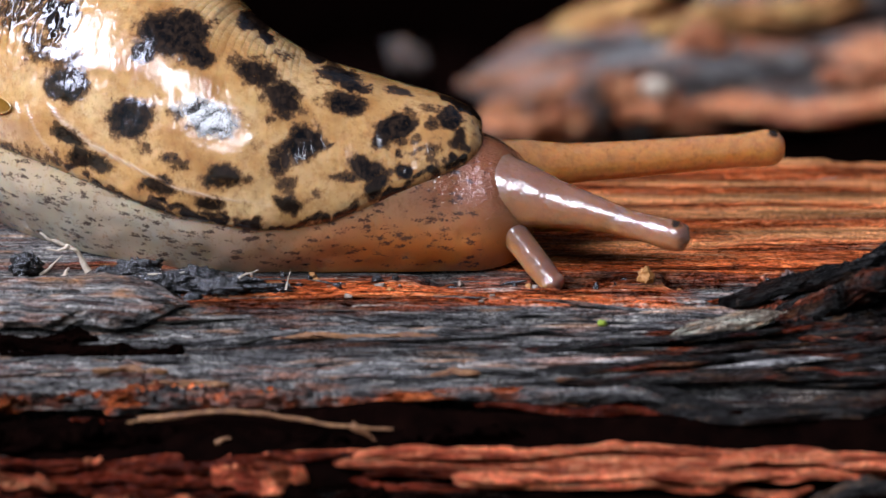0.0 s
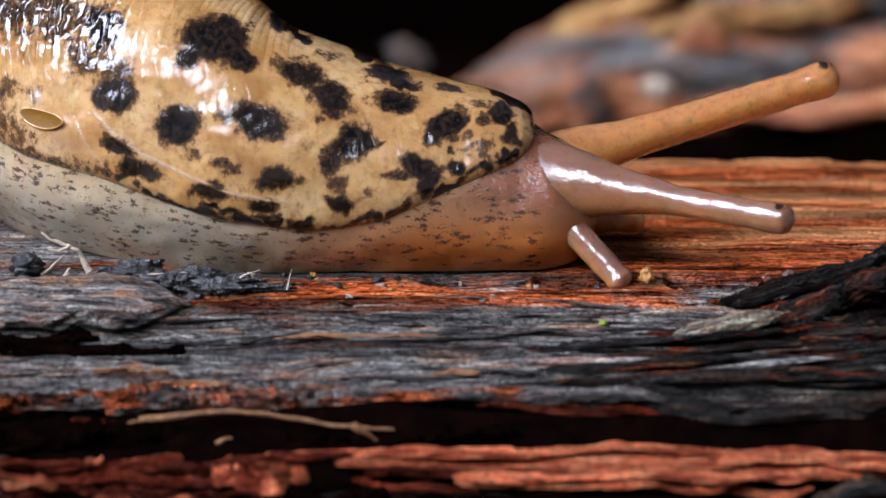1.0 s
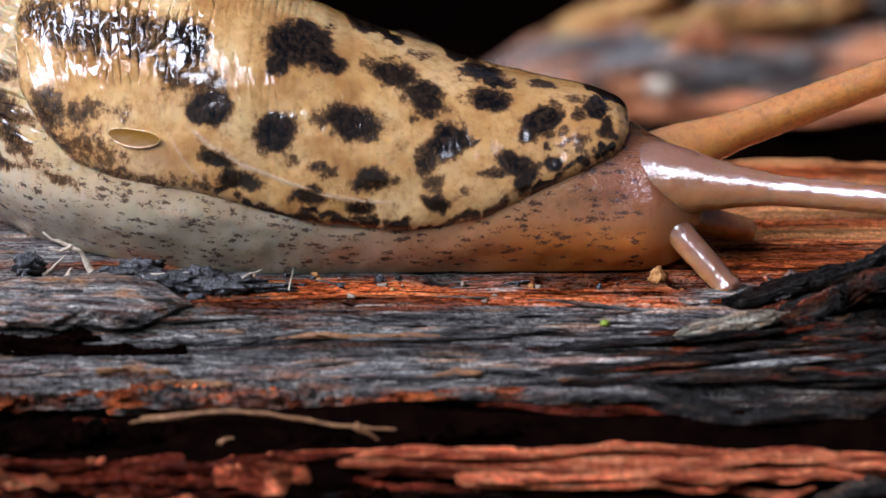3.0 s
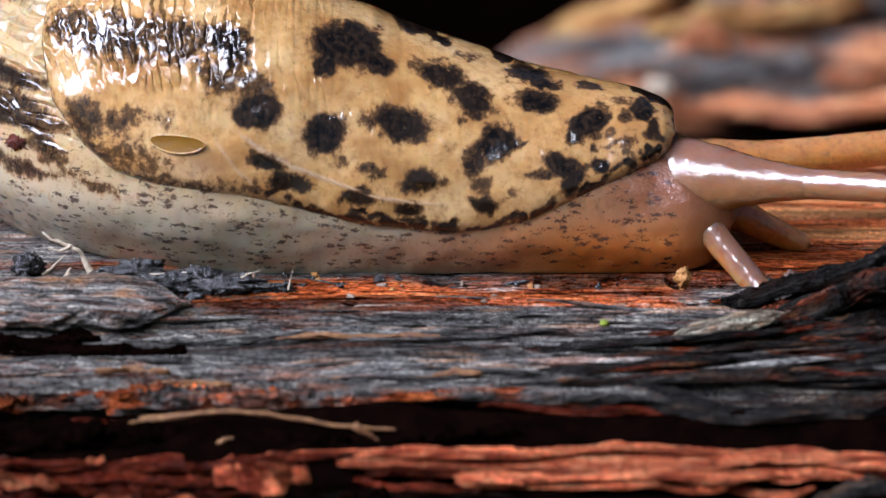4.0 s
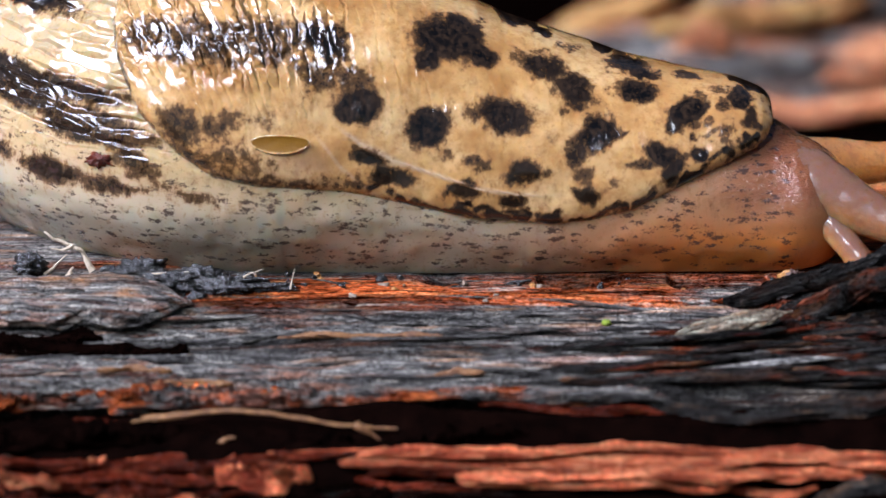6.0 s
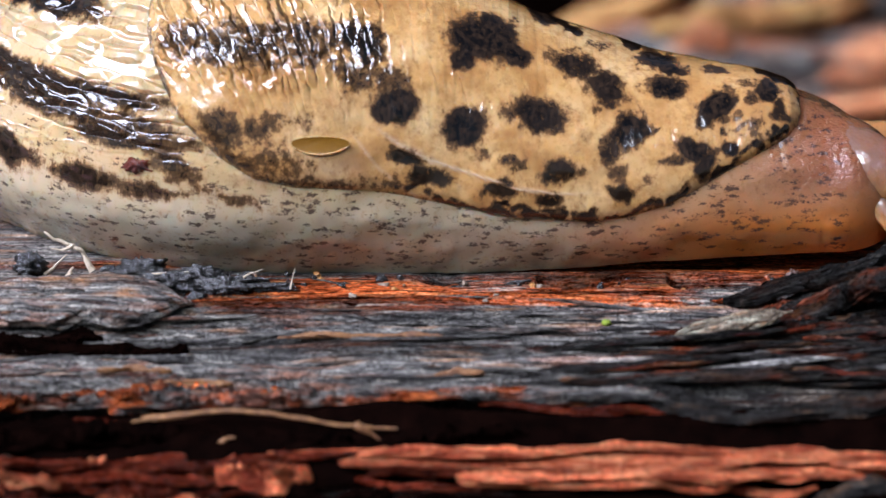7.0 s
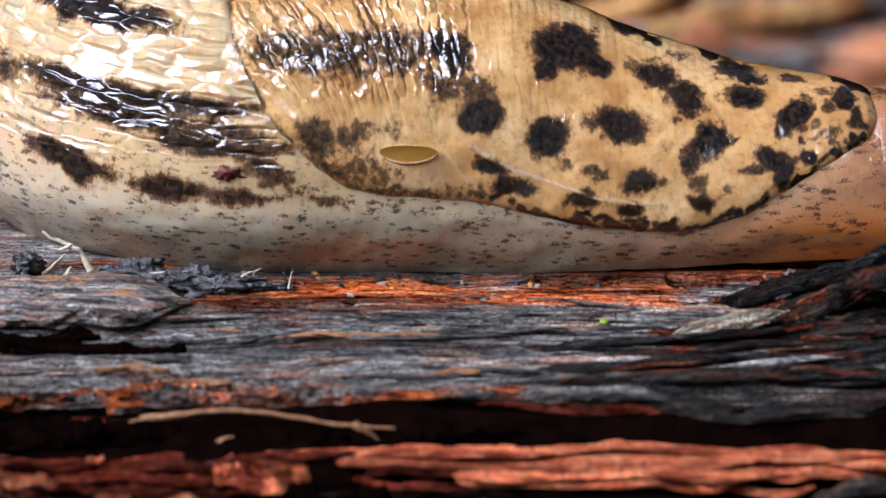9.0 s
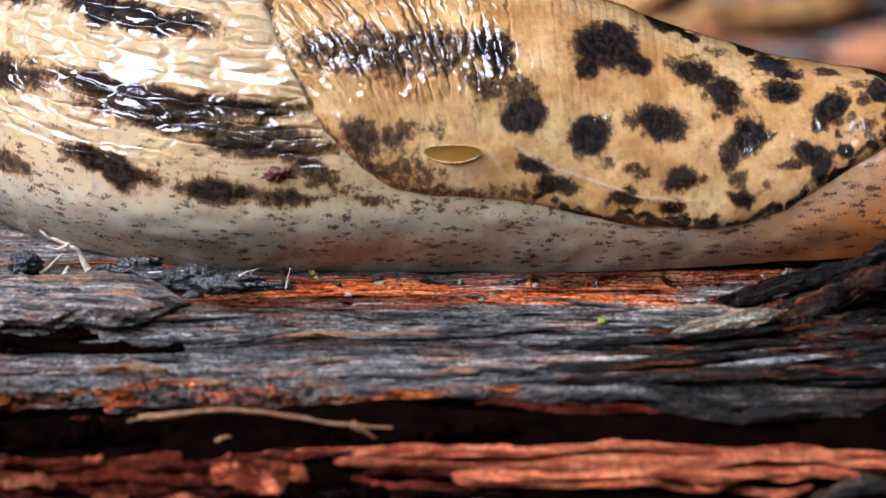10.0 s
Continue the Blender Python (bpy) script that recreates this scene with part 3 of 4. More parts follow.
def background():
    p = slab("bark_plank", 1500, 420, 250, PLANK, 3, 0.45, 0.45, "orange-red and grey bark plank lying behind the log, out of focus")
    p.matrix_world = far(1380, 196, 3000, 0, -3, 2)
    for k, (x, y, z, ln, wide, thick, ry, mat, char) in enumerate([(60, -150, 190, 1100, 110, 60, -2, GREYED, 0.9), (260, -60, 275, 900, 140, 60, 1, PLANK, 0.5), (100, -215, 70, 1200, 80, 50, 0, PLANK, 0.1), (-60, -140, 262, 520, 100, 60, -8, TAWNY, 0.2),
                                                                   (-350, -170, 170, 460, 120, 90, -14, PLANK, 0.15), (-480, -200, 40, 330, 90, 90, -6, GREYED, 0.6), (380, -200, 150, 620, 60, 40, -4, PLANK, 0.1)]):
        layer = part("bark_layer", strand_mesh("bark_layer", ln, wide, thick, 820 + 5 * k, char, 0.2, mat, 0.5), p)
        layer.matrix_local = pose(x * U, y * U, z * U, 0, ry, 2)
    q = slab("bark_strip", 360, 130, 70, TAWNY, 9, 0.0, 0.5, "pale orange strip of bark resting on a plank")
    q.matrix_world = far(1085, 52, 3060, 0, -20, 6)
    r = slab("bark_chip", 420, 150, 50, GREYED, 15, 0.8, 0.5, "grey weathered bark chip on top of the plank")
    r.matrix_world = far(1470, 44, 3040, 0, 2, -5)
    w = slab("bark_flake", 120, 90, 60, GREYED, 19, 0.9, 0.5, "small grey bark flake in the dark behind the slug")
    w.matrix_world = far(712, 118, 3100, 0, 30, 0)
    e = slab("bark_chunk", 330, 160, 110, PLANK, 23, 0.35, 0.5, "reddish bark chunk under the end of a plank")
    e.matrix_world = far(965, 246, 2700, 0, -4, 4)
    for k, (x, y, z, ln) in enumerate([(-30, -70, 60, 240), (40, -40, 104, 200)]):
        layer = part("bark_layer", strand_mesh("bark_layer", ln, 70, 30, 870 + 5 * k, 0.2 + 0.5 * k, 0.2, PLANK, 0.5), e)
        layer.matrix_local = pose(x * U, y * U, z * U, 0, -3, 2)
    # added pale lump in place of the bright wet spot on the plank
    g = lump("wet_crumb", 34, 26, 24, PALE, 33, "pale lump standing in for a bright wet spot on the plank", "crumb", 0.2)
    g.matrix_world = far(1162, 170, 2740)
    # added block: holds the plank, its near-black colour paints the gap's shade
    b = slab("rotten_log", 2600, 800, 590, DARK, 37, 1, 0.1, "added near-black block that carries the plank and stands in for the dark gap", "log")
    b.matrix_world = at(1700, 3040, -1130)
    # added near-black prop that holds up the flake
    b = slab("rotten_stump", 200, 160, 652, DARK, 41, 1, 0.2, "added near-black prop under a bark flake", "stump")
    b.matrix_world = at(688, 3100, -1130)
    # added near-black backing that paints the dark hollow behind the bark
    b = slab("rotten_log", 9000, 1500, 4200, DARK, 27, 1, 0.1, "added near-black block standing in for the deep shade behind the bark", "log")
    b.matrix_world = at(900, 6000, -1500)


# ---- the slug ----
REAR_U, NOSE_U, HEAD_U = 60, 1340, 1400
TIMES = [0, 0.5, 1, 1.5, 2, 2.5, 4, 4.5, 5, 5.5, 7, 7.5, 8, 8.5, 9, 9.5, 10]
MID_X = [291, 329, 372, 410, 453, 493, 622, 665, 717, 766, 874, 910, 945, 986, 1021, 1061, 1102]
PORE_X = [37, 75, 116, 150, 191, 228, 335, 372, 415, 459, 564, 599, 637, 678, 717, 758, 799]
FRONT_X = [772, 818, 871, 917, 963, 1006, 1130, 1168, 1219, 1265, 1363, 1396, 1433, 1475, 1508, 1545, 1582]
HEAD_DX = [-485, -437, -378, -330, -280, -232, -140, -97, -35, 18, 155, 203, 252, 298, 340, 383, 425]
HEAD_UP = [4, 4, 6, 6, 6, 6, 2, 0, -2, -4, 38, 45, 40, 32, 30, 34, 36]
FRONT_UP = [-24, -26, -15, -14, -9, -3, -8, -3, -8, 0, 26, 22, 12, 5, 11, 20, 25]
MID_UP = [2, -2, -3, -8, -6, -8, -10, -8, -6, 0, 3, -3, -11, -13, -19, -16, -17]
PORE_UP = [0, 0, 0, 0, 0, 0, -6, -8, -6, 0, 0, -6, -10, -10, -14, -14, -14]
BEND_FROM, BEND_R, YAW_MAX = 520, 640, 1.25
SEG, BAND, TONGUE = 30, 15, 34

TOP_U = [-2300, -1700, -1000, -300, 100, 300, 500, 650, 800, 850, 950, 1060, 1180, 1270, 1305, 1328, 1345]
MANTLE_TOP = [420, 250, 60, -30, -55, -72, -75, -50, -4, 20, 57, 94, 126, 147, 162, 180, 212]
BODY_TOP = [430, 260, 70, -25, -40, -40, -35, -5, 42, 62, 98, 135, 168, 198, 212, 222, 230]
WIDE_U = [-2300, -1700, -1000, -400, 100, 500, 800, 1000, 1150, 1250, 1345, 1420]
HALF_W = [10, 90, 190, 235, 245, 250, 240, 215, 185, 165, 150, 140]
RIM_U = [62, 105, 125, 160, 220, 290, 350, 420, 560, 640, 760, 860, 930, 1000, 1080, 1160, 1240, 1310, 1335, 1345]
RIM_Y = [-95, 0, 60, 130, 225, 290, 328, 343, 348, 365, 395, 408, 415, 408, 385, 345, 302, 262, 240, 214]


def section(u, v, tops, grow=0.0):
    """Points on the animal at rest: u along it, v around it from the near foot edge (0) over the back to the far one (1). Returns y, z and side-view height."""
    W = np.interp(u, WIDE_U, HALF_W) + grow
    F = (W - grow) * np.interp(u, [250, 700], [0.66, 0.80])
    ct, st = math.cos(TILT), math.sin(TILT)
    top = 485 - np.interp(u, TOP_U, tops)
    tall = top - F * st
    h = tall / ct * 0.72
    for _ in range(3):
        zc = h * 0.40
        h = np.sqrt(np.maximum((tall - zc * ct) ** 2 - (W * st) ** 2, 25)) / ct
    zc = h * 0.40
    side = np.where(v < 0.5, v, 1 - v)
    q = np.clip(side / 0.2, 0, 1)
    phi = np.clip((side - 0.2) / 0.3, 0, 1) * math.pi / 2
    low = side < 0.2
    hw = np.where(low, F + (W - F) * np.sin(q * math.pi / 2), W * np.cos(phi) ** 0.9)
    z = np.where(low, zc * q, zc + h * np.sin(phi))
    y = F + np.where(v < 0.5, -hw, hw)
    return y, z, 485 - (z * ct + y * st)


def normals(P):
    a = np.gradient(P, axis=1)
    b = np.gradient(P, axis=0)
    n = np.cross(a, b)
    return n / np.maximum(np.linalg.norm(n, axis=-1, keepdims=True), 1e-9)


# pigment blots: along, side-view height, half length, half height, lean in degrees, strength
BLOTS_FRONT = [(748, 76, 62, 38, 8, 1), (706, 112, 24, 27, 0, 0.95), (806, 100, 36, 16, 18, 0.95), (775, 58, 36, 24, 20, 0.95), (916, 126, 42, 24, 24, 0.9), (974, 168, 36, 24, 12, 0.85),
               (972, 190, 14, 13, 0, 0.7), (1070, 119, 34, 19, 8, 1), (1093, 137, 26, 13, 15, 0.95), (1083, 170, 38, 17, 18, 0.95), (850, 212, 48, 31, 6, 0.95), (796, 206, 22, 16, 0, 0.5),
               (716, 234, 37, 33, 0, 1), (738, 282, 22, 8, 0, 0.5), (1012, 247, 38, 34, -28, 1), (974, 276, 28, 18, -20, 0.8)]
BLOTS_NOSE = [(1172, 210, 34, 23, -25, 1), (1148, 236, 17, 17, 0, 0.8), (1264, 188, 21, 18, 10, 1), (1226, 171, 24, 8, 5, 0.5), (1283, 222, 13, 19, 10, 0.7), (1130, 284, 34, 20, 15, 0.9),
              (1146, 314, 17, 25, 10, 0.8), (1094, 305, 28, 8, -10, 0.6), (1194, 286, 19, 14, 0, 1), (870, 30, 34, 18, 22, 1), (906, 48, 34, 8, 18, 1), (1033, 87, 36, 7, 22, 1),
              (1181, 140, 24, 10, 10, 0.75), (1282, 160, 38, 8, 25, 1), (1246, 255, 12, 14, 0, 0.5), (1216, 248, 16, 6, -20, 0.45)]
BLOTS_RIM = [(884, 315, 36, 21, 0, 0.85), (791, 297, 24, 15, 15, 0.6), (984, 318, 20, 23, 0, 0.6), (990, 352, 28, 13, 8, 0.85), (767, 343, 28, 16, 0, 0.85), (862, 362, 20, 12, 0, 0.75),
             (931, 393, 22, 9, 0, 1), (834, 392, 20, 8, 10, 0.9), (668, 322, 24, 15, 0, 0.8), (1088, 374, 15, 8, -30, 0.85), (610, 277, 38, 14, 15, 0.9), (640, 314, 32, 17, 22, 0.8),
             (1040, 338, 18, 9, -20, 0.5), (690, 366, 30, 7, 20, 0.75), (760, 384, 30, 6, 12, 0.75), (930, 250, 16, 10, 20, 0.3)]
BLOTS_BACK = [(292, 88, 112, 42, 3, 0.70), (440, 80, 112, 40, 2, 0.64), (540, 78, 38, 38, 0, 0.95), (526, 138, 62, 22, 20, 0.62), (582, 150, 40, 30, 10, 0.68), (586, 194, 40, 26, -12, 1),
              (218, 242, 38, 20, 35, 0.8), (298, 235, 34, 34, 20, 0.6), (366, 226, 30, 22, 0, 0.6), (425, 220, 30, 14, 0, 0.5), (320, 285, 34, 16, 25, 0.6), (390, 290, 60, 34, 0, 0.45),
              (450, 328, 90, 12, 0, 0.5), (918, 91, 20, 8, 0, 0.5), (966, 95, 26, 9, 5, 0.6), (560, 325, 50, 16, 10, 0.4)]
BLOTS_TAIL = [(-120, 325, 80, 22, 14, 1), (62, 345, 62, 20, 0, 0.9), (180, 355, 66, 14, 0, 0.8), (-60, 190, 260, 20, 4, 0.85), (30, 235, 230, 24, 8, 0.8),
              (-140, 55, 160, 26, 3, 0.95), (-420, 200, 180, 26, 0, 0.8), (-480, 330, 90, 24, 5, 0.9), (215, 310, 46, 18, 20, 0.8), (-700, 220, 160, 30, 0, 0.8),
              (-560, 60, 170, 30, 0, 0.9), (300, 350, 60, 12, 15, 0.6), (120, 268, 90, 16, 8, 0.8), (-330, 355, 60, 16, 5, 0.7)]


def rim_dots():
    rng = random.Random(8)
    rows = []
    for u in range(600, 1310, 26):
        a = u + rng.uniform(-12, 12)
        lean = math.degrees(math.atan(float(np.interp(a + 10, RIM_U, RIM_Y) - np.interp(a - 10, RIM_U, RIM_Y)) / 20))
        rows.append((a, float(np.interp(a, RIM_U, RIM_Y)) - rng.uniform(8, 26), rng.uniform(9, 22), rng.uniform(4, 8), lean, rng.uniform(0.6, 0.95)))
    for _ in range(12):
        a = rng.uniform(820, 1310)
        top, low = float(np.interp(a, TOP_U, MANTLE_TOP)) + 20, float(np.interp(a, RIM_U, RIM_Y)) - 25
        rows.append((a, rng.uniform(top, low), rng.uniform(6, 16), rng.uniform(5, 10), rng.uniform(-40, 40), rng.uniform(0.45, 0.7)))
    return rows


RIM_DOTS = rim_dots()


def blots(lists, u, y):
    uu = u + 9 * fbm(u / 34, y / 34, 71, 3)
    yy = y + 9 * fbm(u / 34 + 40, y / 34, 81, 3)
    out = np.zeros_like(u)
    for cu, cy, ru, ry, lean, k in (b for group in lists for b in group):
        c, s = math.cos(radians(lean)), math.sin(radians(lean))
        a, b = (uu - cu) * c + (yy - cy) * s, -(uu - cu) * s + (yy - cy) * c
        d = np.sqrt((a / ru) ** 2 + (b / ry) ** 2) / 1.08
        out = np.maximum(out, k * (1 - step(0.5, 1.45, d)) * (0.6 + 0.4 * k))
    return out


def mantle_piece(u0, u1):
    """One band of the mantle from u0 to u1, with a tongue that slides under the band behind it."""
    back = TONGUE if u0 > REAR_U + 1 else 0
    u = np.arange(u0 - back, u1 + 0.1, 2.75)
    u = np.clip(u, REAR_U + 3, NOSE_U - 1)
    fr = np.linspace(0, 1, 240)[:, None]
    fr = fr + 0 * u[None]
    rim = np.interp(u, RIM_U, RIM_Y)
    vv = np.linspace(0.0, 0.5, 400)
    vlow = np.array([np.interp(-r, -section(np.full(400, a), vv, MANTLE_TOP, 14)[2], vv) for a, r in zip(u, rim)])
    v = vlow[None] + (1 - 2 * vlow[None]) * fr
    Ug = u[None] + 0 * fr
    y, z, sy = section(Ug, v, MANTLE_TOP, 14)
    P = np.stack([Ug, y, z], -1)
    n = normals(P)
    slope = np.gradient(np.interp(np.arange(0, 1400), RIM_U, RIM_Y))
    sl = np.interp(u, np.arange(0, 1400), slope)[None]
    d = (rim[None] - sy) / np.sqrt(1 + sl ** 2)
    d = np.where(v > 0.5, np.abs(v - (1 - vlow[None])) * 700, d)
    d = np.minimum(d, (NOSE_U + 4 - Ug))
    q = 1 - np.clip(d / 34, 0, 1)
    inset = 26 * (1 - np.sqrt(np.maximum(1 - q ** 2, 0)))
    tongue = np.clip((u0 - Ug) / TONGUE, 0, 1) * 0.3
    tongue = tongue + np.clip((Ug - u1 + 12) / 12, 0, 1) ** 2 * (0.7 * step(0.22, 0.36, v) + 2.6 * step(0.36, 0.47, v)) * (u1 < NOSE_U)
    lumps = 3.0 * fbm(Ug / 90, sy / 70, 91, 3)
    P = P + n * (lumps - inset - tongue)[..., None]
    pig = blots([BLOTS_FRONT, BLOTS_NOSE, BLOTS_RIM, BLOTS_BACK, RIM_DOTS], Ug, sy)
    back_edge = step(420, 250, Ug)
    pig = np.maximum(pig, 0.55 * (1 - step(3, 10, np.abs(d - 6))) * (0.45 + 0.55 * back_edge) * (0.65 + 0.35 * vnoise(Ug / 22, sy / 22, 4)))
    nosy = step(1000, 1250, Ug) * 0.1 + 0.10 * step(90, 20, d)
    pig = np.clip(pig + nosy + 0.10 * fbm(Ug / 60, sy / 50, 95, 3), 0, 1)
    wrinkle = np.maximum(step(630, 450, Ug) * step(185, 125, sy), 0.05 * step(880, 600, Ug) * step(260, 200, sy) + 0.03)
    lean = 0.95 - 0.75 * step(200, 560, Ug)
    crease = np.stack([(Ug - lean * sy) / 23, (sy + 0.35 * Ug) / 75, 0 * sy], -1)
    # silvery crease that runs from the pore towards the rim, and the pale skin under the pore
    line = np.interp(Ug, [515, 545, 600, 650, 720, 800, 870, 960], [204, 222, 262, 288, 312, 340, 352, 356])
    fold = np.exp(-((sy - line) / (3.0 + 4.0 * np.exp(-((Ug - 625) / 45) ** 2))) ** 2) * step(545, 590, Ug) * step(980, 840, Ug)
    line = np.interp(Ug, [515, 560, 640], [240, 300, 366])
    fold = fold + 0.5 * np.exp(-((sy - line) / 4.0) ** 2) * step(510, 530, Ug) * step(650, 620, Ug)
    fold = fold + 0.45 * np.exp(-((Ug - 480) / 60) ** 2 - ((sy - 300) / 26) ** 2)
    return P, pig * (1 - 0.7 * np.clip(fold, 0, 1)), wrinkle, crease, np.where(v < 0.5, np.clip(fold, 0, 1), 0)


def body_piece(u0, u1, stepu=5.0):
    back = TONGUE
    u = np.arange(u0 - back, u1 + 0.1, stepu)
    v = np.linspace(0, 1, 170)[:, None] + 0 * u[None]
    Ug = u[None] + 0 * v
    y, z, sy = section(Ug, v, BODY_TOP)
    P = np.stack([Ug, y, z], -1)
    n = normals(P)
    tongue = np.clip((u0 - Ug) / TONGUE, 0, 1) * 0.3
    tongue = tongue + np.clip((Ug - u1 + 16) / 16, 0, 1) * 4 * step(0.22, 0.36, v)
    rim = np.interp(Ug, RIM_U, RIM_Y)
    under = step(rim - 26, rim - 90, sy) * (Ug > 70) * step(1345, 1300, Ug) * 20
    frill = 2.5 * fbm(Ug / 60, z / 40, 97, 2)
    P = P + n * (frill - tongue - under)[..., None]
    P[..., 2] = np.maximum(P[..., 2], 0)
    pig = blots([BLOTS_TAIL], Ug, sy) * step(0.03, 0.1, np.minimum(v, 1 - v))
    pig = np.clip(pig + 0.08 * fbm(Ug / 80, sy / 40, 99, 3), 0, 1)
    wrinkle = step(480, 250, Ug) * step(330, 230, sy)
    crease = np.stack([Ug / 96, (sy - 0.06 * Ug) / 23, 0 * sy], -1)
    return P, pig, wrinkle, crease, sy


def skin_mesh(name, P, u_ref, mat, attrs):
    co = (P - np.array([u_ref, 0, 0])) * U
    attrs = dict(attrs, rest=P)
    return grid_mesh(name, co, mat, attrs=attrs)


def tentacle(name, length, r0, r1, tip, parent, label, droop=0.0, warm=0.4, flare=95, seal=55, ease=0.5):
    """A tapering feeler along x with a rounded knob; its root lies at x = 0."""
    n, m = 70, 36
    s = np.linspace(0, 1, n)
    body = r1 * (1.25 - 0.25 * s) + (r0 - r1 * 1.25) * np.exp(-((s * length) / flare) ** 2)
    rad = body + (tip - r1) * step(0.86, 0.95, s)
    x = s * length
    end = length - tip * 1.0
    over = np.clip((x - end) / (length - end), 0, 1)
    rad = rad * np.sqrt(np.maximum(1 - over ** 2.4, 0)) * np.clip(1 - (1 - np.minimum(x / seal, 1)) ** 2, 0, 1) ** ease
    a = np.linspace(0, 2 * math.pi, m + 1)[:, None]
    X = x[None] + 0 * a
    rr = rad[None] * (1 + 0.03 * fbm(X / 14, a * 2, 7, 2))
    Y, Z = rr * np.cos(a), rr * np.sin(a) + droop * s[None] ** 2
    P = np.stack([X, Y, Z], -1)
    # warmer underside: light passing through the feeler is put into the colour
    me = grid_mesh(name, P[:, ::-1] * U, TENT, attrs={"rest": P[:, ::-1], "pig": (0.02 + 0.10 * step(0.6, 1, np.sin(a)) + (length > 500) * 0.9 * np.exp(-((X - length + 26) / 9) ** 2 - ((a - 1.9) / 0.45) ** 2))[:, ::-1], "warm": np.clip(warm - 0.55 * np.sin(a) + 0 * X, 0, 1)[:, ::-1], "wet": (step(0, seal * 0.9, X) if seal > 200 else 1 + 0 * X)[:, ::-1]})
    return part(name, me, parent, label)


def surface_arc(x):
    """Distance along the near flank's path for a place x across the view."""
    x = np.asarray(x, float)
    lim = BEND_FROM - BEND_R * math.sin(YAW_MAX)
    yaw = np.arcsin(np.clip((BEND_FROM - x) / BEND_R, 0, math.sin(YAW_MAX)))
    arc = np.where(x < BEND_FROM, BEND_FROM - BEND_R * yaw, x)
    return np.where(x < lim, BEND_FROM - BEND_R * YAW_MAX - (lim - x) / math.cos(YAW_MAX), arc)


def on_path(s):
    """Place x, depth y and turn (radians) at the distance s."""
    if s >= BEND_FROM:
        return s, 0.0, 0.0
    yaw = min((BEND_FROM - s) / BEND_R, YAW_MAX)
    x, y = BEND_FROM - BEND_R * math.sin(yaw), BEND_R * (1 - math.cos(yaw))
    left = (BEND_FROM - s) - BEND_R * yaw
    return x - left * math.cos(yaw), y + left * math.sin(yaw), yaw


def speckle(sy):
    return step(150, 340, sy) * step(484, 474, sy)


def warmth(u, sy):
    return np.clip(step(720, 1180, u) * (0.45 + 0.55 * step(340, 450, sy)), 0, 1)


def pinkness(u, sy):
    return step(1060, 1320, u) * step(440, 340, sy) * 0.9


def flank_point(u, sy, tops, grow):
    """The near-side point of the skin at u with that side-view height."""
    v = np.linspace(0, 0.5, 600)
    y, z, s = section(np.full(600, float(u)), v, tops, grow)
    k = int(np.argmin(np.abs(s - sy)))
    return float(y[k]), float(z[k]), float(v[k])


def flank_lean(u, sy, tops, grow):
    """Degrees about x that turn a thing facing the view to lie flat on the skin there."""
    ya, za, _ = flank_point(u, sy + 8, tops, grow)
    yb, zb, _ = flank_point(u, sy - 8, tops, grow)
    return -math.degrees(math.atan2(yb - ya, zb - za))


def stalk_root(x):
    """Radius of the swollen stalk root at x from its hidden end."""
    return (20 + 96 * np.exp(-(x / 270) ** 2)) * np.clip(1 - (1 - np.clip(x / 270, 0, 1)) ** 2, 0, 1) ** 1.1


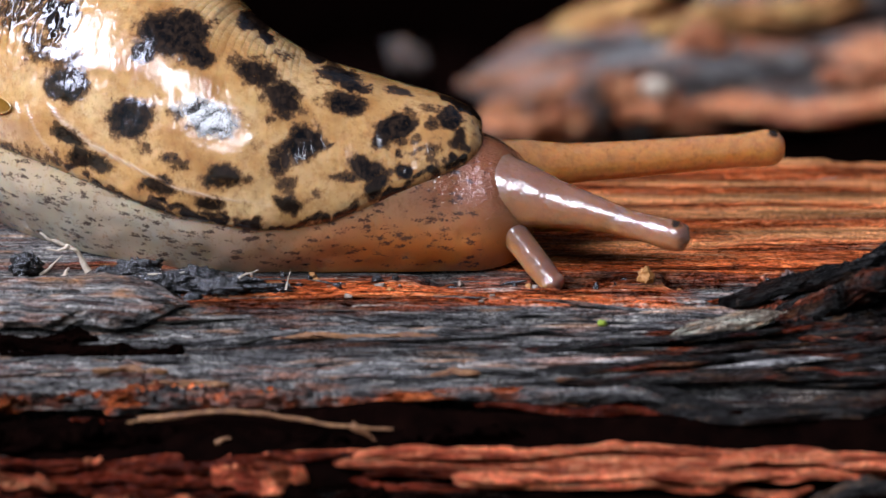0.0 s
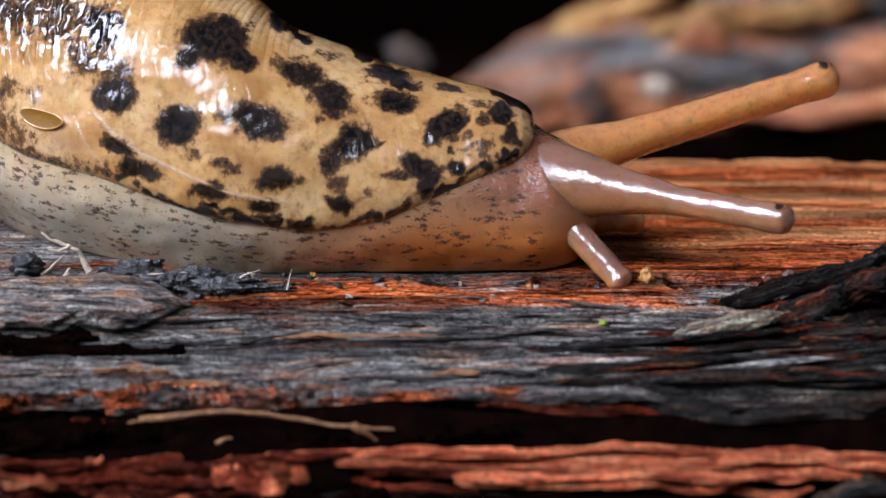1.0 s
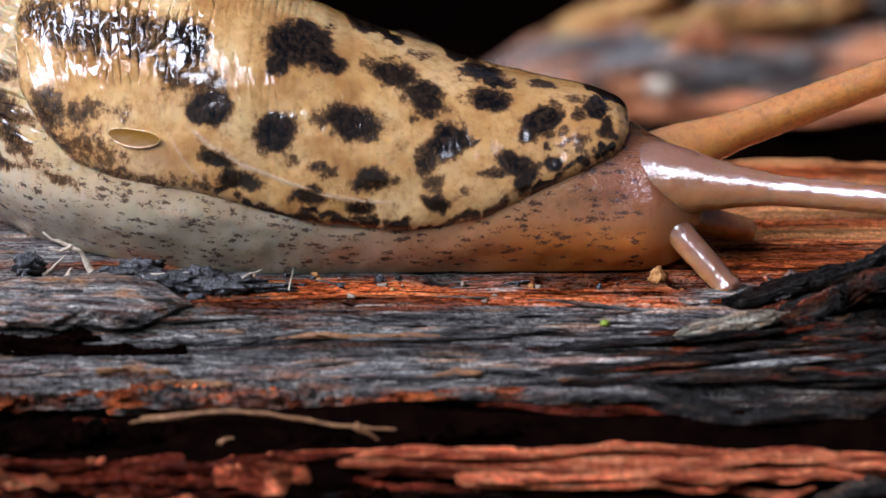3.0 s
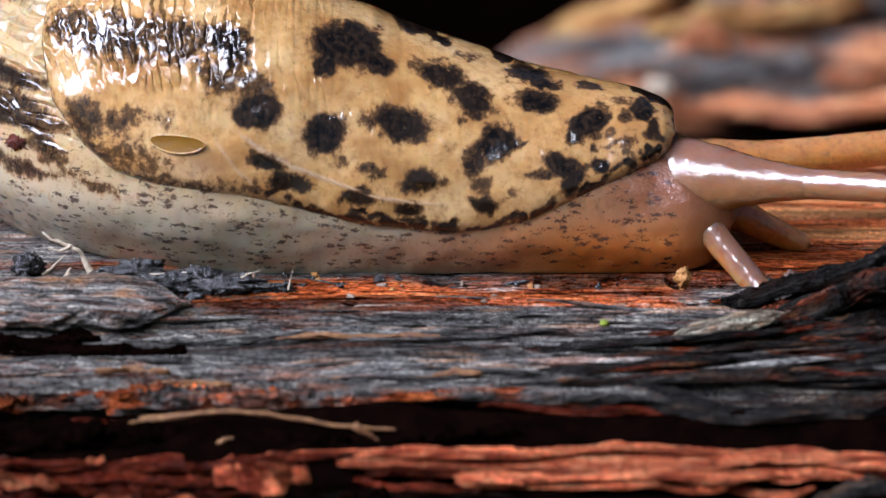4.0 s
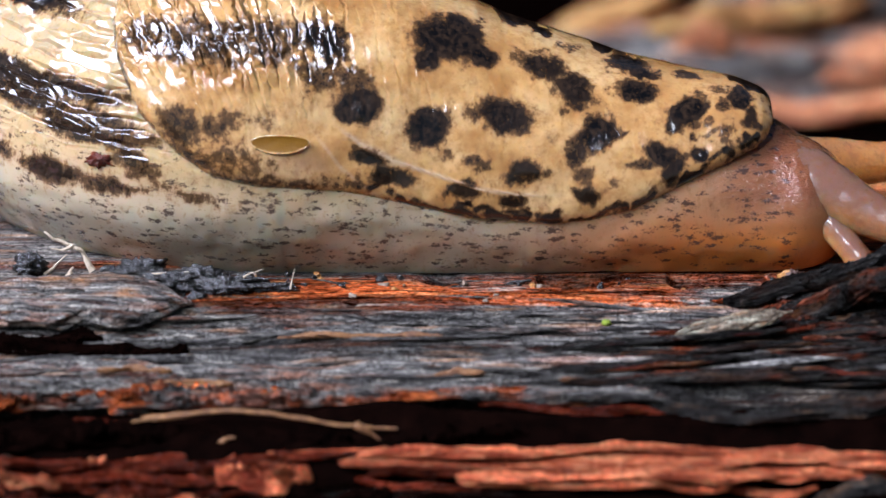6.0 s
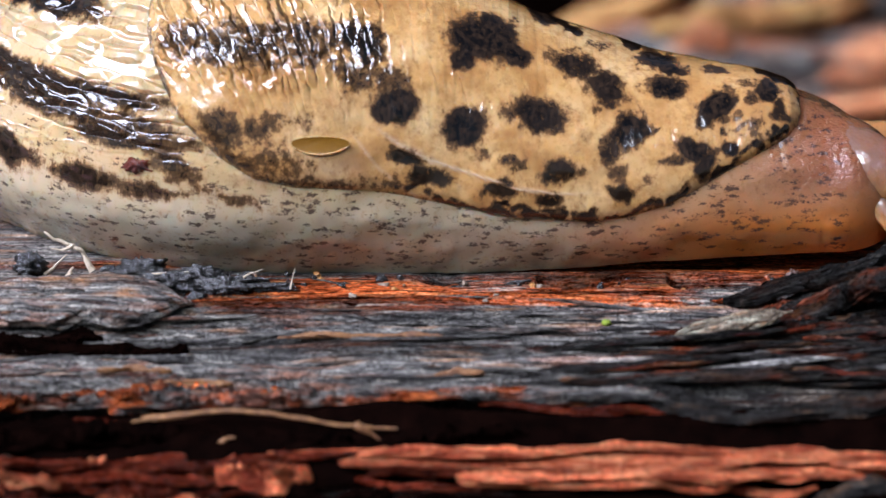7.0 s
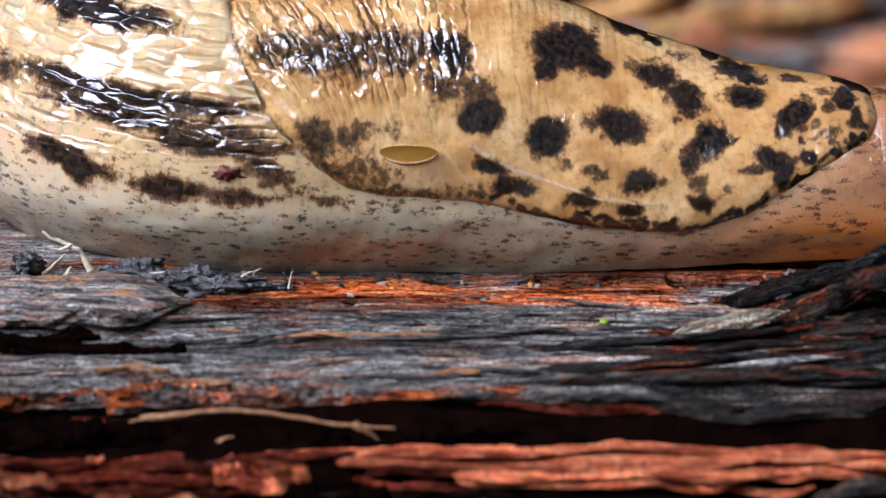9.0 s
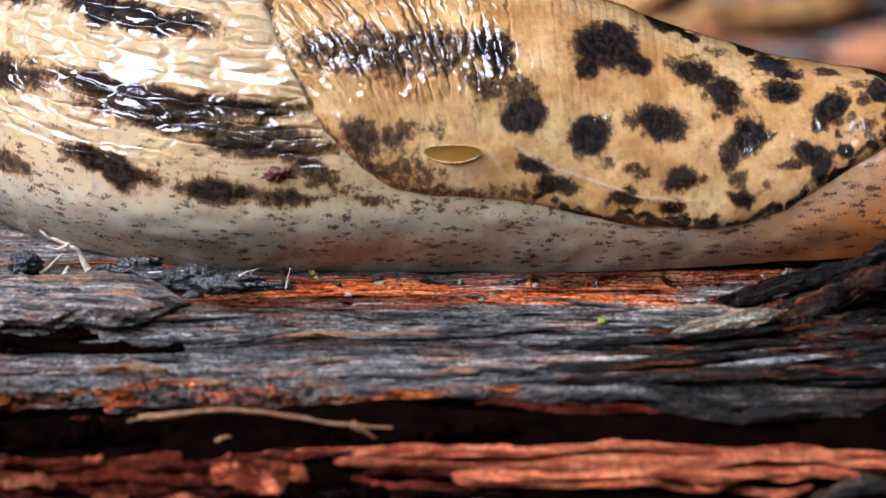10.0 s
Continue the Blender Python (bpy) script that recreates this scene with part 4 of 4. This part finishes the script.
def make_slug():
    slug = tagged(new("slug"), "large wet spotted tan slug crawling over red bark", "slug")
    pieces = []
    cuts = list(range(-2300, -560, 120)) + list(range(-560, 1301, SEG))
    for u0, u1 in zip(cuts[:-1], cuts[1:]):
        P, pig, wr, cr, sy = body_piece(u0, u1, 5.0 if u0 > -600 else 12.0)
        hgt = step(420, 300, sy)
        me = skin_mesh("body_segment", P, (u0 + u1) / 2, BODY, {"pig": pig, "wrinkle": wr, "crease": cr, "hgt": hgt, "speck": np.maximum(speckle(sy), 1.05 * step(950, 1200, P[..., 0]) * step(170, 260, sy) * step(484, 474, sy)),
                                                                "warm": warmth(P[..., 0], sy), "pink": pinkness(P[..., 0], sy)})
        pieces.append((part("body_segment", me, slug), (u0 + u1) / 2, "body"))
    for u0 in range(REAR_U, NOSE_U, BAND):
        u1 = min(u0 + BAND, NOSE_U)
        P, pig, wr, cr, fold = mantle_piece(u0, u1)
        me = skin_mesh("mantle_segment", P, u0 + BAND / 2, MANTLE, {"pig": pig, "wrinkle": wr, "crease": cr, "fold": fold})
        pieces.append((part("mantle_segment", me, slug, "glossy tan mantle with dark brown blotches"), u0 + BAND / 2, "mantle"))
    # head: neck, lip and rounded front of the foot
    u = np.concatenate([np.arange(1130, 1330, 5.0), 1330 + 100 * np.sin(np.linspace(0, math.pi / 2, 60))])
    v = np.linspace(0, 1, 200)[:, None] + 0 * u[None]
    Ug = u[None] + 0 * v
    y, z, sy = section(np.minimum(Ug, 1345), v, BODY_TOP)
    shut = np.sqrt(np.maximum(1 - (np.clip(Ug - 1300, 0, 130) / 130) ** 2, 0.0004))
    F = np.interp(1345, WIDE_U, HALF_W) * 0.80
    zmid = 70
    y = np.where(Ug > 1300, F + (y - F) * (0.12 + 0.88 * shut ** 0.8), y)
    z = np.where(Ug > 1300, zmid + (z - zmid) * shut ** np.where(z > zmid, 0.9, 0.45), z)
    P = np.stack([Ug, y, z], -1)
    gx, gy, gz = Ug - 1275, y - 98, z - 134
    c, sn = math.cos(radians(24)), -math.sin(radians(24))
    along = gx * c + gy * sn
    off = np.sqrt((gy * c - gx * sn) ** 2 + gz ** 2)
    d = off - stalk_root(along + 110)
    swell = 0.6 * np.maximum(-d, 0) + np.maximum(60 - np.abs(d), 0) ** 2 / 240
    P = P + normals(P) * (np.minimum(swell, 60) * step(1290, 1350, Ug) * (v < 0.5))[..., None]
    P = P + normals(P) * (2.5 * fbm(Ug / 60, z / 40, 97, 2) * step(1345, 1300, Ug))[..., None]
    P = P - normals(P) * (step(1305, 1210, Ug) * 3 + step(1225, 1140, Ug) * 40)[..., None]
    me = skin_mesh("head", P, HEAD_U, BODY, {"pig": np.clip(0.45 * step(0.42, 0.5, v) * step(0.56, 0.5, v) + 0.05 * fbm(Ug / 50, sy / 30, 5, 3), 0, 1), "speck": step(1385, 1310, Ug) * np.maximum(speckle(sy), 0.9 * step(170, 250, sy) * step(484, 474, sy)) * step(190, 260, sy),
                                             "warm": warmth(Ug, 485 - (z * 0.95 + y * 0.31)), "hgt": step(420, 300, sy), "wrinkle": 0 * sy, "pink": pinkness(Ug, sy), "crease": np.stack([Ug / 105, sy / 23, 0 * sy], -1)})
    head = part("head", me, slug, "pinkish translucent head of the slug")
    feelers = [tentacle("upper_tentacle", 640, 27, 24, 27, head, "glossy pinkish eye stalk", -10, 0.25),
               tentacle("upper_tentacle", 600, 66, 30, 34, head, "translucent brown eye stalk", 10, 1.0, 120, 120),
               tentacle("lower_tentacle", 250, 30, 22, 26, head, "short pink feeler", 0, 0.3),
               tentacle("lower_tentacle", 195, 34, 21, 23, head, "short amber feeler", 0, 0.9),
               tentacle("tentacle_base", 470, 116, 20, 17, head, "broad glossy root of the eye stalk", -3, 0.3, 270, 270, 1.1)]
    # breathing pore: an open oval with a wet rolled lip
    y0, z0, _ = flank_point(459, 256, MANTLE_TOP, 14)
    a = np.linspace(0, 2 * math.pi, 49)[:, None]
    r = np.linspace(0, 1, 9)[None]
    hole = np.stack([50 * r * np.cos(a), -6.2 + 1.5 * (1 - r ** 2) + (50 * r * np.cos(a)) ** 2 / 2200, 15 * r * np.sin(a) * (1 - 0.25 * np.sin(a))], -1)
    pore = part("breathing_pore", grid_mesh("breathing_pore", hole * U, PORE), slug, "open amber breathing pore")
    lip = np.linspace(0, 2 * math.pi, 13)[None]
    ring = np.stack([(50 + 1.6 * np.cos(lip)) * np.cos(a), -4.8 - (0.8 + 2.2 * np.clip(-np.sin(a), 0, 1)) * np.sin(lip) + (50 * np.cos(a)) ** 2 / 2200, (15.5 + 1.6 * np.cos(lip)) * np.sin(a) * (1 - 0.25 * np.sin(a))], -1)
    zl = 0 * a + 0 * lip
    rim = part("pore_rim", grid_mesh("pore_rim", ring * U, MANTLE, attrs={"rest": ring + np.array([459, y0, z0]), "pig": zl + 0.12, "wrinkle": zl, "crease": ring}), pore, "wet pale rim of the pore")
    pieces.append((pore, 459, "mantle", (y0, z0, flank_lean(459, 256, MANTLE_TOP, 14))))
    bit = lump("clinging_crumb", 24, 9, 11, RUST, 401, "", "", 0.5)
    bit.parent = slug
    yb, zb, _ = flank_point(161, 316, BODY_TOP, 0)
    pieces.append((bit, 161, "body", (yb - 3, zb - 6, 0)))
    return slug, pieces, head, feelers


def slug_state(i):
    """Control values of the animal at the time TIMES[i]: distance along the path by u, and lift by u."""
    us = [459, 766, 1265]
    ss = [float(surface_arc(x[i])) for x in (PORE_X, MID_X, FRONT_X)]
    return us, ss


def segment_pose(u, kind, i):
    us, ss = slug_state(i)
    head_s = HEAD_U + HEAD_DX[i]
    if kind == "head":
        s, lift, pitch = head_s, HEAD_UP[i], 0.0
    else:
        if kind == "body":
            us, ss = us[:2] + [1400], ss[:2] + [head_s]
        if u < us[0]:
            s = ss[0] + (u - us[0])
        elif u > us[-1]:
            s = ss[-1] + (u - us[-1])
        else:
            s = float(np.interp(u, us, ss))
        if kind == "body":
            lift_at = lambda a: HEAD_UP[i] * float(step(650, 1350, a))
        else:
            fit = np.polyfit([150, 459, 766, 1265], [0.8 * PORE_UP[i], PORE_UP[i], MID_UP[i], FRONT_UP[i]], 2)
            lift_at = lambda a: float(np.polyval(fit, a))
        lift = lift_at(u)
        pitch = math.atan((lift_at(u + 60) - lift_at(u - 60)) / 120)
    x, y, yaw = on_path(s)
    return at(x, y, lift, 0, -math.degrees(pitch), -math.degrees(yaw))


def motions():
    base = [at(MID_X[i], 0, 0) for i in range(len(TIMES))]
    walk(SLUG, list(zip(TIMES, base)))
    for ob, u, kind, *on in PIECES:
        seat = pose(0, on[0][0] * U, on[0][1] * U, on[0][2]) if on else Matrix()
        walk(ob, [(t, base[i].inverted() @ segment_pose(u, kind, i) @ seat) for i, t in enumerate(TIMES)])
    walk(HEAD_OB, [(t, base[i].inverted() @ segment_pose(HEAD_U, "head", i)) for i, t in enumerate(TIMES)])
    # the crumb that the foot pushes along
    walk(GRAIN, [(t, at(px, -38, -6, 0, turn)) for t, px, turn in ((0, 1142, 0), (2.5, 1147, 0), (3.8, 1191, 10), (4.2, 1212, 14), (4.6, 1241, 20), (5, 1274, 30), (5.7, 1346, 40), (7, 1450, 60), (8.5, 1570, 80), (10, 1690, 100))])
    # feelers: seconds, root along, root up, rise in degrees, turn, pulled in
    near_top = [(t, -125, 116 + up, rise, -24, inn) for t, rise, inn, up in ((0, -5.5, 170, 28), (0.5, -8, 167, 36), (1, -1, 95, 34), (1.5, 1.5, 38, 34), (2, 3.5, 27, 30), (2.5, 2.5, 15, 28), (4, 5, 15, 34), (4.5, 3, 20, 38), (5, -9, 40, 50), (5.5, -18, 60, 52), (7, -12, 50, 46), (10, -4, 20, 40))]
    near_root = [(t, x, z, rise, turn, 110) for t, x, z, rise, turn, _ in near_top]
    far_top = [(0, -90, 136, -1, 14, 0), (0.5, -90, 136, 6, 14, 0), (1, -90, 136, 12, 14, 0), (1.5, -90, 136, 16, 14, 0), (2, -90, 136, 16.5, 14, 0), (2.5, -90, 136, 19, 14, 0),
               (4, -90, 136, 1, 14, 0), (4.5, -90, 136, -2, 14, 0), (5, -90, 142, -1.5, 14, 0), (5.5, -90, 142, -2, 14, 0), (7, -90, 136, -1, 14, 0), (10, -90, 136, 5, 14, 0)]
    near_low = [(t, -12, z + 14, rise, -34, inn + 62) for t, rise, inn, z in ((0, -44, 45, 62), (0.5, -43, 40, 62), (1, -38, 40, 62), (2.5, -39, 25, 62), (4, -41, 20, 66), (5, -52, 20, 80), (5.5, -46, 30, 82), (7, -40, 40, 80), (10, -36, 40, 76))]
    far_low = [(0, 5, 58, -6, 12, 75), (1.5, 5, 58, -8, 12, 75), (2.5, 5, 58, -10, 12, 70), (4, 25, 80, -30, 12, 15), (5, 25, 72, -20, 12, 5), (5.5, 25, 70, -18, 12, 5), (10, 10, 55, -15, 12, 30)]
    depth = (98, 172, 12, 135, 98)
    for ob, rows, y in zip(FEELERS, (near_top, far_top, near_low, far_low, near_root), depth):
        walk(ob, [(t, pose(x * U, y * U, z * U, 0, -rise, turn) @ pose(-inn * U, 0, 0)) for t, x, z, rise, turn, inn in rows])



# ---- clutter on the bark ----
def splinter_mesh(name, seed, mat, char):
    """A ragged sliver along x, one unit long and about 0.05 wide."""
    n, m = 9, 6
    s = np.linspace(-0.5, 0.5, n)[None]
    a = np.linspace(0, 2 * math.pi, m + 1)[:-1, None]
    w = np.sqrt(np.clip(1 - (2 * np.abs(s)) ** 2.2, 0.01, 1)) * (1 + 0.5 * vnoise(s * 9, 0.5, seed))
    Y = 0.03 * w * np.cos(a) + 0.05 * vnoise(s * 3 + 5, 0.2, seed + 1) + 0.006 * vnoise(s * 12, a * 3, seed + 2)
    Z = 0.014 * w * np.sin(a) + 0.025 * vnoise(s * 2.4 + 9, 0.7, seed + 4)
    co = np.stack([s + 0 * a, Y, Z], -1) * 200 * U
    return grid_mesh(name, co[:, ::-1], mat, wrap=True, attrs={"char": np.full((m, n), char), "tan": np.zeros((m, n))})


def splinters():
    rng = random.Random(4)
    kinds = {"red": [splinter_mesh("splinter", k, LOG, 0.1) for k in range(6)], "black": [splinter_mesh("splinter", 20 + k, LOG, 0.95) for k in range(6)],
             "tan": [splinter_mesh("splinter", 40 + k, TAN, 0.0) for k in range(4)]}
    for k in range(330):
        px, y = rng.uniform(-120, 1700), -8 - 750 * rng.random() ** 1.15
        if -585 < y < -430:
            continue
        if -430 < y < -150 and rng.random() < 0.5:
            continue
        char = float(bark_tones(np.array([px]), np.array([y]))[0][0])
        if -430 < y < -150:
            char = min(1.0, char + 0.5)
        kind = "tan" if rng.random() < 0.05 else "black" if rng.random() < char * 0.9 + 0.12 else "red"
        if y < -585:
            kind = "red"
        ob = new("splinter", rng.choice(kinds[kind]))
        ob.parent = LOG_OB
        size = rng.uniform(25, 110) if y > -170 else rng.uniform(90, 420)
        wide = rng.uniform(0.5, 1.3) * (150 / size) ** 0.3
        z = float(bark_height(np.array([px]), np.array([y]))[0]) + 0.004 * size
        ob.matrix_world = at(px, y, z, rng.uniform(-30, 30), rng.uniform(-3, 3), rng.uniform(-7, 7)) @ Matrix.Diagonal((size / 200, size * wide / 200, size * wide * 1.2 / 200, 1))


def crumbs():
    """Tiny grains of soil and wood along the slug's track."""
    rng = random.Random(31)
    shapes = []
    for k, mat in enumerate((SOIL, SOIL, AMBER, SOIL, PALE_DULL)):
        ob = lump("crumb", 10, 9, 8, mat, 700 + k, "", "", 0.6, 14)
        shapes.append(ob.data)
        bpy.data.objects.remove(ob)
    for k in range(110):
        px, y = rng.uniform(-40, 1600), rng.choice((-6, -14, -60)) - 90 * rng.random() ** 2
        if rng.random() < 0.5:
            px = rng.gauss(330, 160)
        ob = new("crumb", rng.choice(shapes))
        ob.parent = LOG_OB
        size = rng.uniform(0.15, 0.62)
        ob.matrix_world = at(px, y, ground_z(px, y) - 1, 0, 0, rng.uniform(0, 360)) @ Matrix.Diagonal((size * rng.uniform(0.8, 1.6), size, size, 1))


def lump(name, rx, ry, rz, mat, seed, label, category, rough=0.25, n=40):
    """A rough, rounded crumb resting on z = 0, half sizes in U."""
    a = np.linspace(0, 2 * math.pi, n + 1)[:-1, None]
    b = np.linspace(-math.pi / 2, math.pi / 2, n // 2)[None]
    d = 1 + rough * fbm(np.cos(a) * np.cos(b) * 3 + 5, np.sin(b) * 3 + np.sin(a) * np.cos(b) * 3, seed, 5, 0.75)
    X, Y, Z = rx * d * np.cos(a) * np.cos(b), ry * d * np.sin(a) * np.cos(b), rz * d * np.sin(b) + rz * 0.75
    co = np.stack([X, Y, Z], -1) * U
    ob = new(name, grid_mesh(name, co, mat, wrap=True, attrs={"char": np.full(co.shape[:2], 0.9), "tan": np.zeros(co.shape[:2])}))
    return tagged(ob, label, category)


def thread(name, pts, r, mat, label, category):
    """A thin root or fibre through a few points, given in U as (px, depth, height)."""
    ctrl = np.array(pts, float)
    k = np.linspace(0, len(pts) - 1, 5 * (len(pts) - 1) + 1)
    fine = np.stack([np.interp(k, np.arange(len(pts)), ctrl[:, j]) for j in range(3)], -1)
    for _ in range(2):
        fine[1:-1] = (fine[:-2] + 2 * fine[1:-1] + fine[2:]) / 4
    wob = np.stack([vnoise(k * 1.7 + 3.3 * j, r * 1.3 + j, 60 + int(abs(ctrl[0, 0])) % 97) for j in range(3)], -1)
    pts = [tuple(p) for p in fine + 0.7 * r * wob]
    cu = bpy.data.curves.new(name, "CURVE")
    cu.dimensions, cu.bevel_depth, cu.bevel_resolution = "3D", r * U, 2
    sp = cu.splines.new("POLY")
    sp.points.add(len(pts) - 1)
    for k, (p, (x, y, z)) in enumerate(zip(sp.points, pts)):
        p.co, p.radius = ((x - pts[0][0]) * U, (y - pts[0][1]) * U, (z - pts[0][2]) * U, 1), (1.2 - 0.8 * k / (len(pts) - 1)) * (1 + 0.35 * float(vnoise(k * 0.8, 0.5, 91)))
    cu.materials.append(mat)
    tmp = new(name + "_line", cu)
    me = bpy.data.meshes.new_from_object(tmp)
    bpy.data.objects.remove(tmp)
    me.name = name
    ob = new(name, me)
    ob.matrix_world = at(*pts[0])
    return tagged(ob, label, category)


def ground_z(px, y):
    return float(bark_height(np.array([float(px)]), np.array([float(y)]))[0])


def clutter():
    soil_label = "black wet clump of soil on the bark"
    for k, (px, y, rx, ry, rz) in enumerate([(45, -5, 26, 22, 24), (245, -25, 42, 26, 20), (300, -70, 60, 30, 18), (395, -85, 60, 26, 16), (350, -50, 44, 24, 18), (470, -80, 40, 14, 8),
                                             (345, -115, 16, 12, 9), (195, -20, 30, 18, 12), (430, -60, 30, 20, 14), (980, -40, 12, 9, 10), (668, -40, 9, 8, 8)]):
        ob = lump("soil_clump", rx, ry, rz, SOIL, 200 + k, soil_label, "soil", 0.34, 56)
        ob.matrix_world = at(px, y, ground_z(px, y) - 3)
        tagged(ob, group="soil crumbs on the bark")
    flake = slab("bark_flake", 480, 190, 46, FLAKE, 55, 0.95, 0.4, "grey weathered bark flake lying on the log")
    flake.matrix_world = at(90, -165, ground_z(90, -165) - 16, 4, 0, -2)
    z = lambda px, row, y: (px, y, on_screen(px, row, y))
    thread("split_twig", [z(255, 730, -560), z(340, 722, -562), z(430, 715, -564), z(500, 717, -566), z(570, 731, -568), z(640, 741, -570), z(700, 741, -572)], 5.2, TAN, "tan split twig lying across the crevice", "twig")
    thread("split_twig", [z(630, 739, -571), z(660, 752, -573), z(690, 768, -575)], 5.6, TAN, "tan split twig end over the crevice", "twig")
    thread("split_twig", [z(402, 770, -580), z(414, 762, -580), z(428, 757, -580)], 5, TAN, "short tan twig end in the crevice", "twig")
    thread("root_fibre", [z(158, 480, -14), z(148, 462, -13), z(134, 444, -12), z(118, 434, -11), z(96, 427, -10), z(70, 413, -8)], 5.0, PALE, "pale curled root fibre standing up from the soil", "root")
    thread("root_fibre", [z(122, 434, -12), z(106, 446, -12), z(84, 441, -12)], 3.2, PALE, "pale curled root fibre standing up from the soil", "root")
    thread("root_fibre", [z(72, 488, -12), z(92, 470, -11), z(112, 452, -11)], 2.6, PALE, "pale curled root fibre standing up from the soil", "root")
    thread("root_fibre", [z(112, 494, -16), z(117, 486, -16), z(122, 476, -16)], 5, PALE, "short pale root stub in the soil", "root")
    # added black thread that paints a dark crack in the bark
    thread("dark_twig", [z(796, 516, -60), z(842, 512, -58), z(880, 508, -56), z(905, 499, -50), z(934, 497, -48)], 5, SOIL, "black thread standing in for a dark crack in the bark", "twig")
    thread("dark_twig", [z(566, 520, -66), z(578, 512, -64), z(590, 509, -62)], 2.5, PALE, "tiny straw splinter on the bark", "twig")
    thread("root_fibre", [(508, -95, 2), (512, -92, 20), (516, -90, 38)], 1.4, PALE, "thin straw fibre standing on the bark", "root")
    thread("root_fibre", [(250, -78, 22), (290, -76, 26), (330, -76, 28)], 1.8, PALE, "pale straw fibre lying on soil", "root")
    thread("root_fibre", [(425, -86, 20), (440, -84, 28), (460, -84, 34)], 1.6, PALE, "pale straw fibre lying on soil", "root")
    grain = lump("wood_grain", 13, 10, 16, AMBER, 301, "amber crumb of wood pushed along the bark", "crumb", 0.3)
    grain.matrix_world = at(1142, -30, ground_z(1142, -30) - 2)
    global GRAIN
    GRAIN = grain
    speck = lump("algae_speck", 8, 7, 6, GREEN, 302, "tiny green algae speck on grey bark", "algae", 0.2, 24)
    speck.matrix_world = at(1060, -225, on_screen(1060, 574, -225))
    knob = lump("bark_crumb", 20, 14, 20, BROWN, 303, "brown crumb of bark on the log", "crumb", 0.3)
    knob.matrix_world = at(1392, -112, on_screen(1392, 516, -112))
    pale = slab("pale_chip", 210, 44, 26, PALE_WOOD, 77, 0, 0.85, "pale tan sliver of wood on grey bark", "chip")
    pale.matrix_world = at(1272, -262, on_screen(1272, 582, -262), 20, -12, 4)

    for k, (x, y, ln, wide, ry) in enumerate([(-40, -58, 300, 44, 1), (60, -20, 330, 40, -1), (-70, 24, 260, 46, 2), (90, 52, 220, 36, 0)]):
        layer = part("bark_layer", strand_mesh("bark_layer", ln, wide, 13, 640 + 7 * k, 0.85, 0.1, FLAKE, 0.6), flake, "thin split layer of grey bark")
        layer.matrix_local = pose(x * U, y * U, (38 - 0.0045 * y * y) * U, 0, ry, 2)
    rng = random.Random(8)
    for k, (px, row, ln) in enumerate([(70, 824, 150), (25, 856, 54), (232, 856, 62), (345, 868, 100), (20, 812, 60), (200, 798, 36)]):
        y = -622 - 1.07 * (row - 776)
        chip = strand_mesh("bark_chip", ln, min(ln * 0.32, 24), min(ln * 0.3, 20), 950 + 9 * k, 0.0, 0.15, LOG_RED, 0.8)
        chip = tagged(new("bark_chip", chip), "small torn orange bark chip on dark red bark", "bark chip", group="torn orange chips")
        chip.matrix_world = at(px, y, on_screen(px, row, y), rng.uniform(-20, 10), rng.uniform(-12, 12), rng.uniform(-15, 15))


LOG_OB = make_log()
ground_sheet()
background()
SLUG, PIECES, HEAD_OB, FEELERS = make_slug()
clutter()
strands()
near_side()
dark_strands()
splinters()
crumbs()
motions()
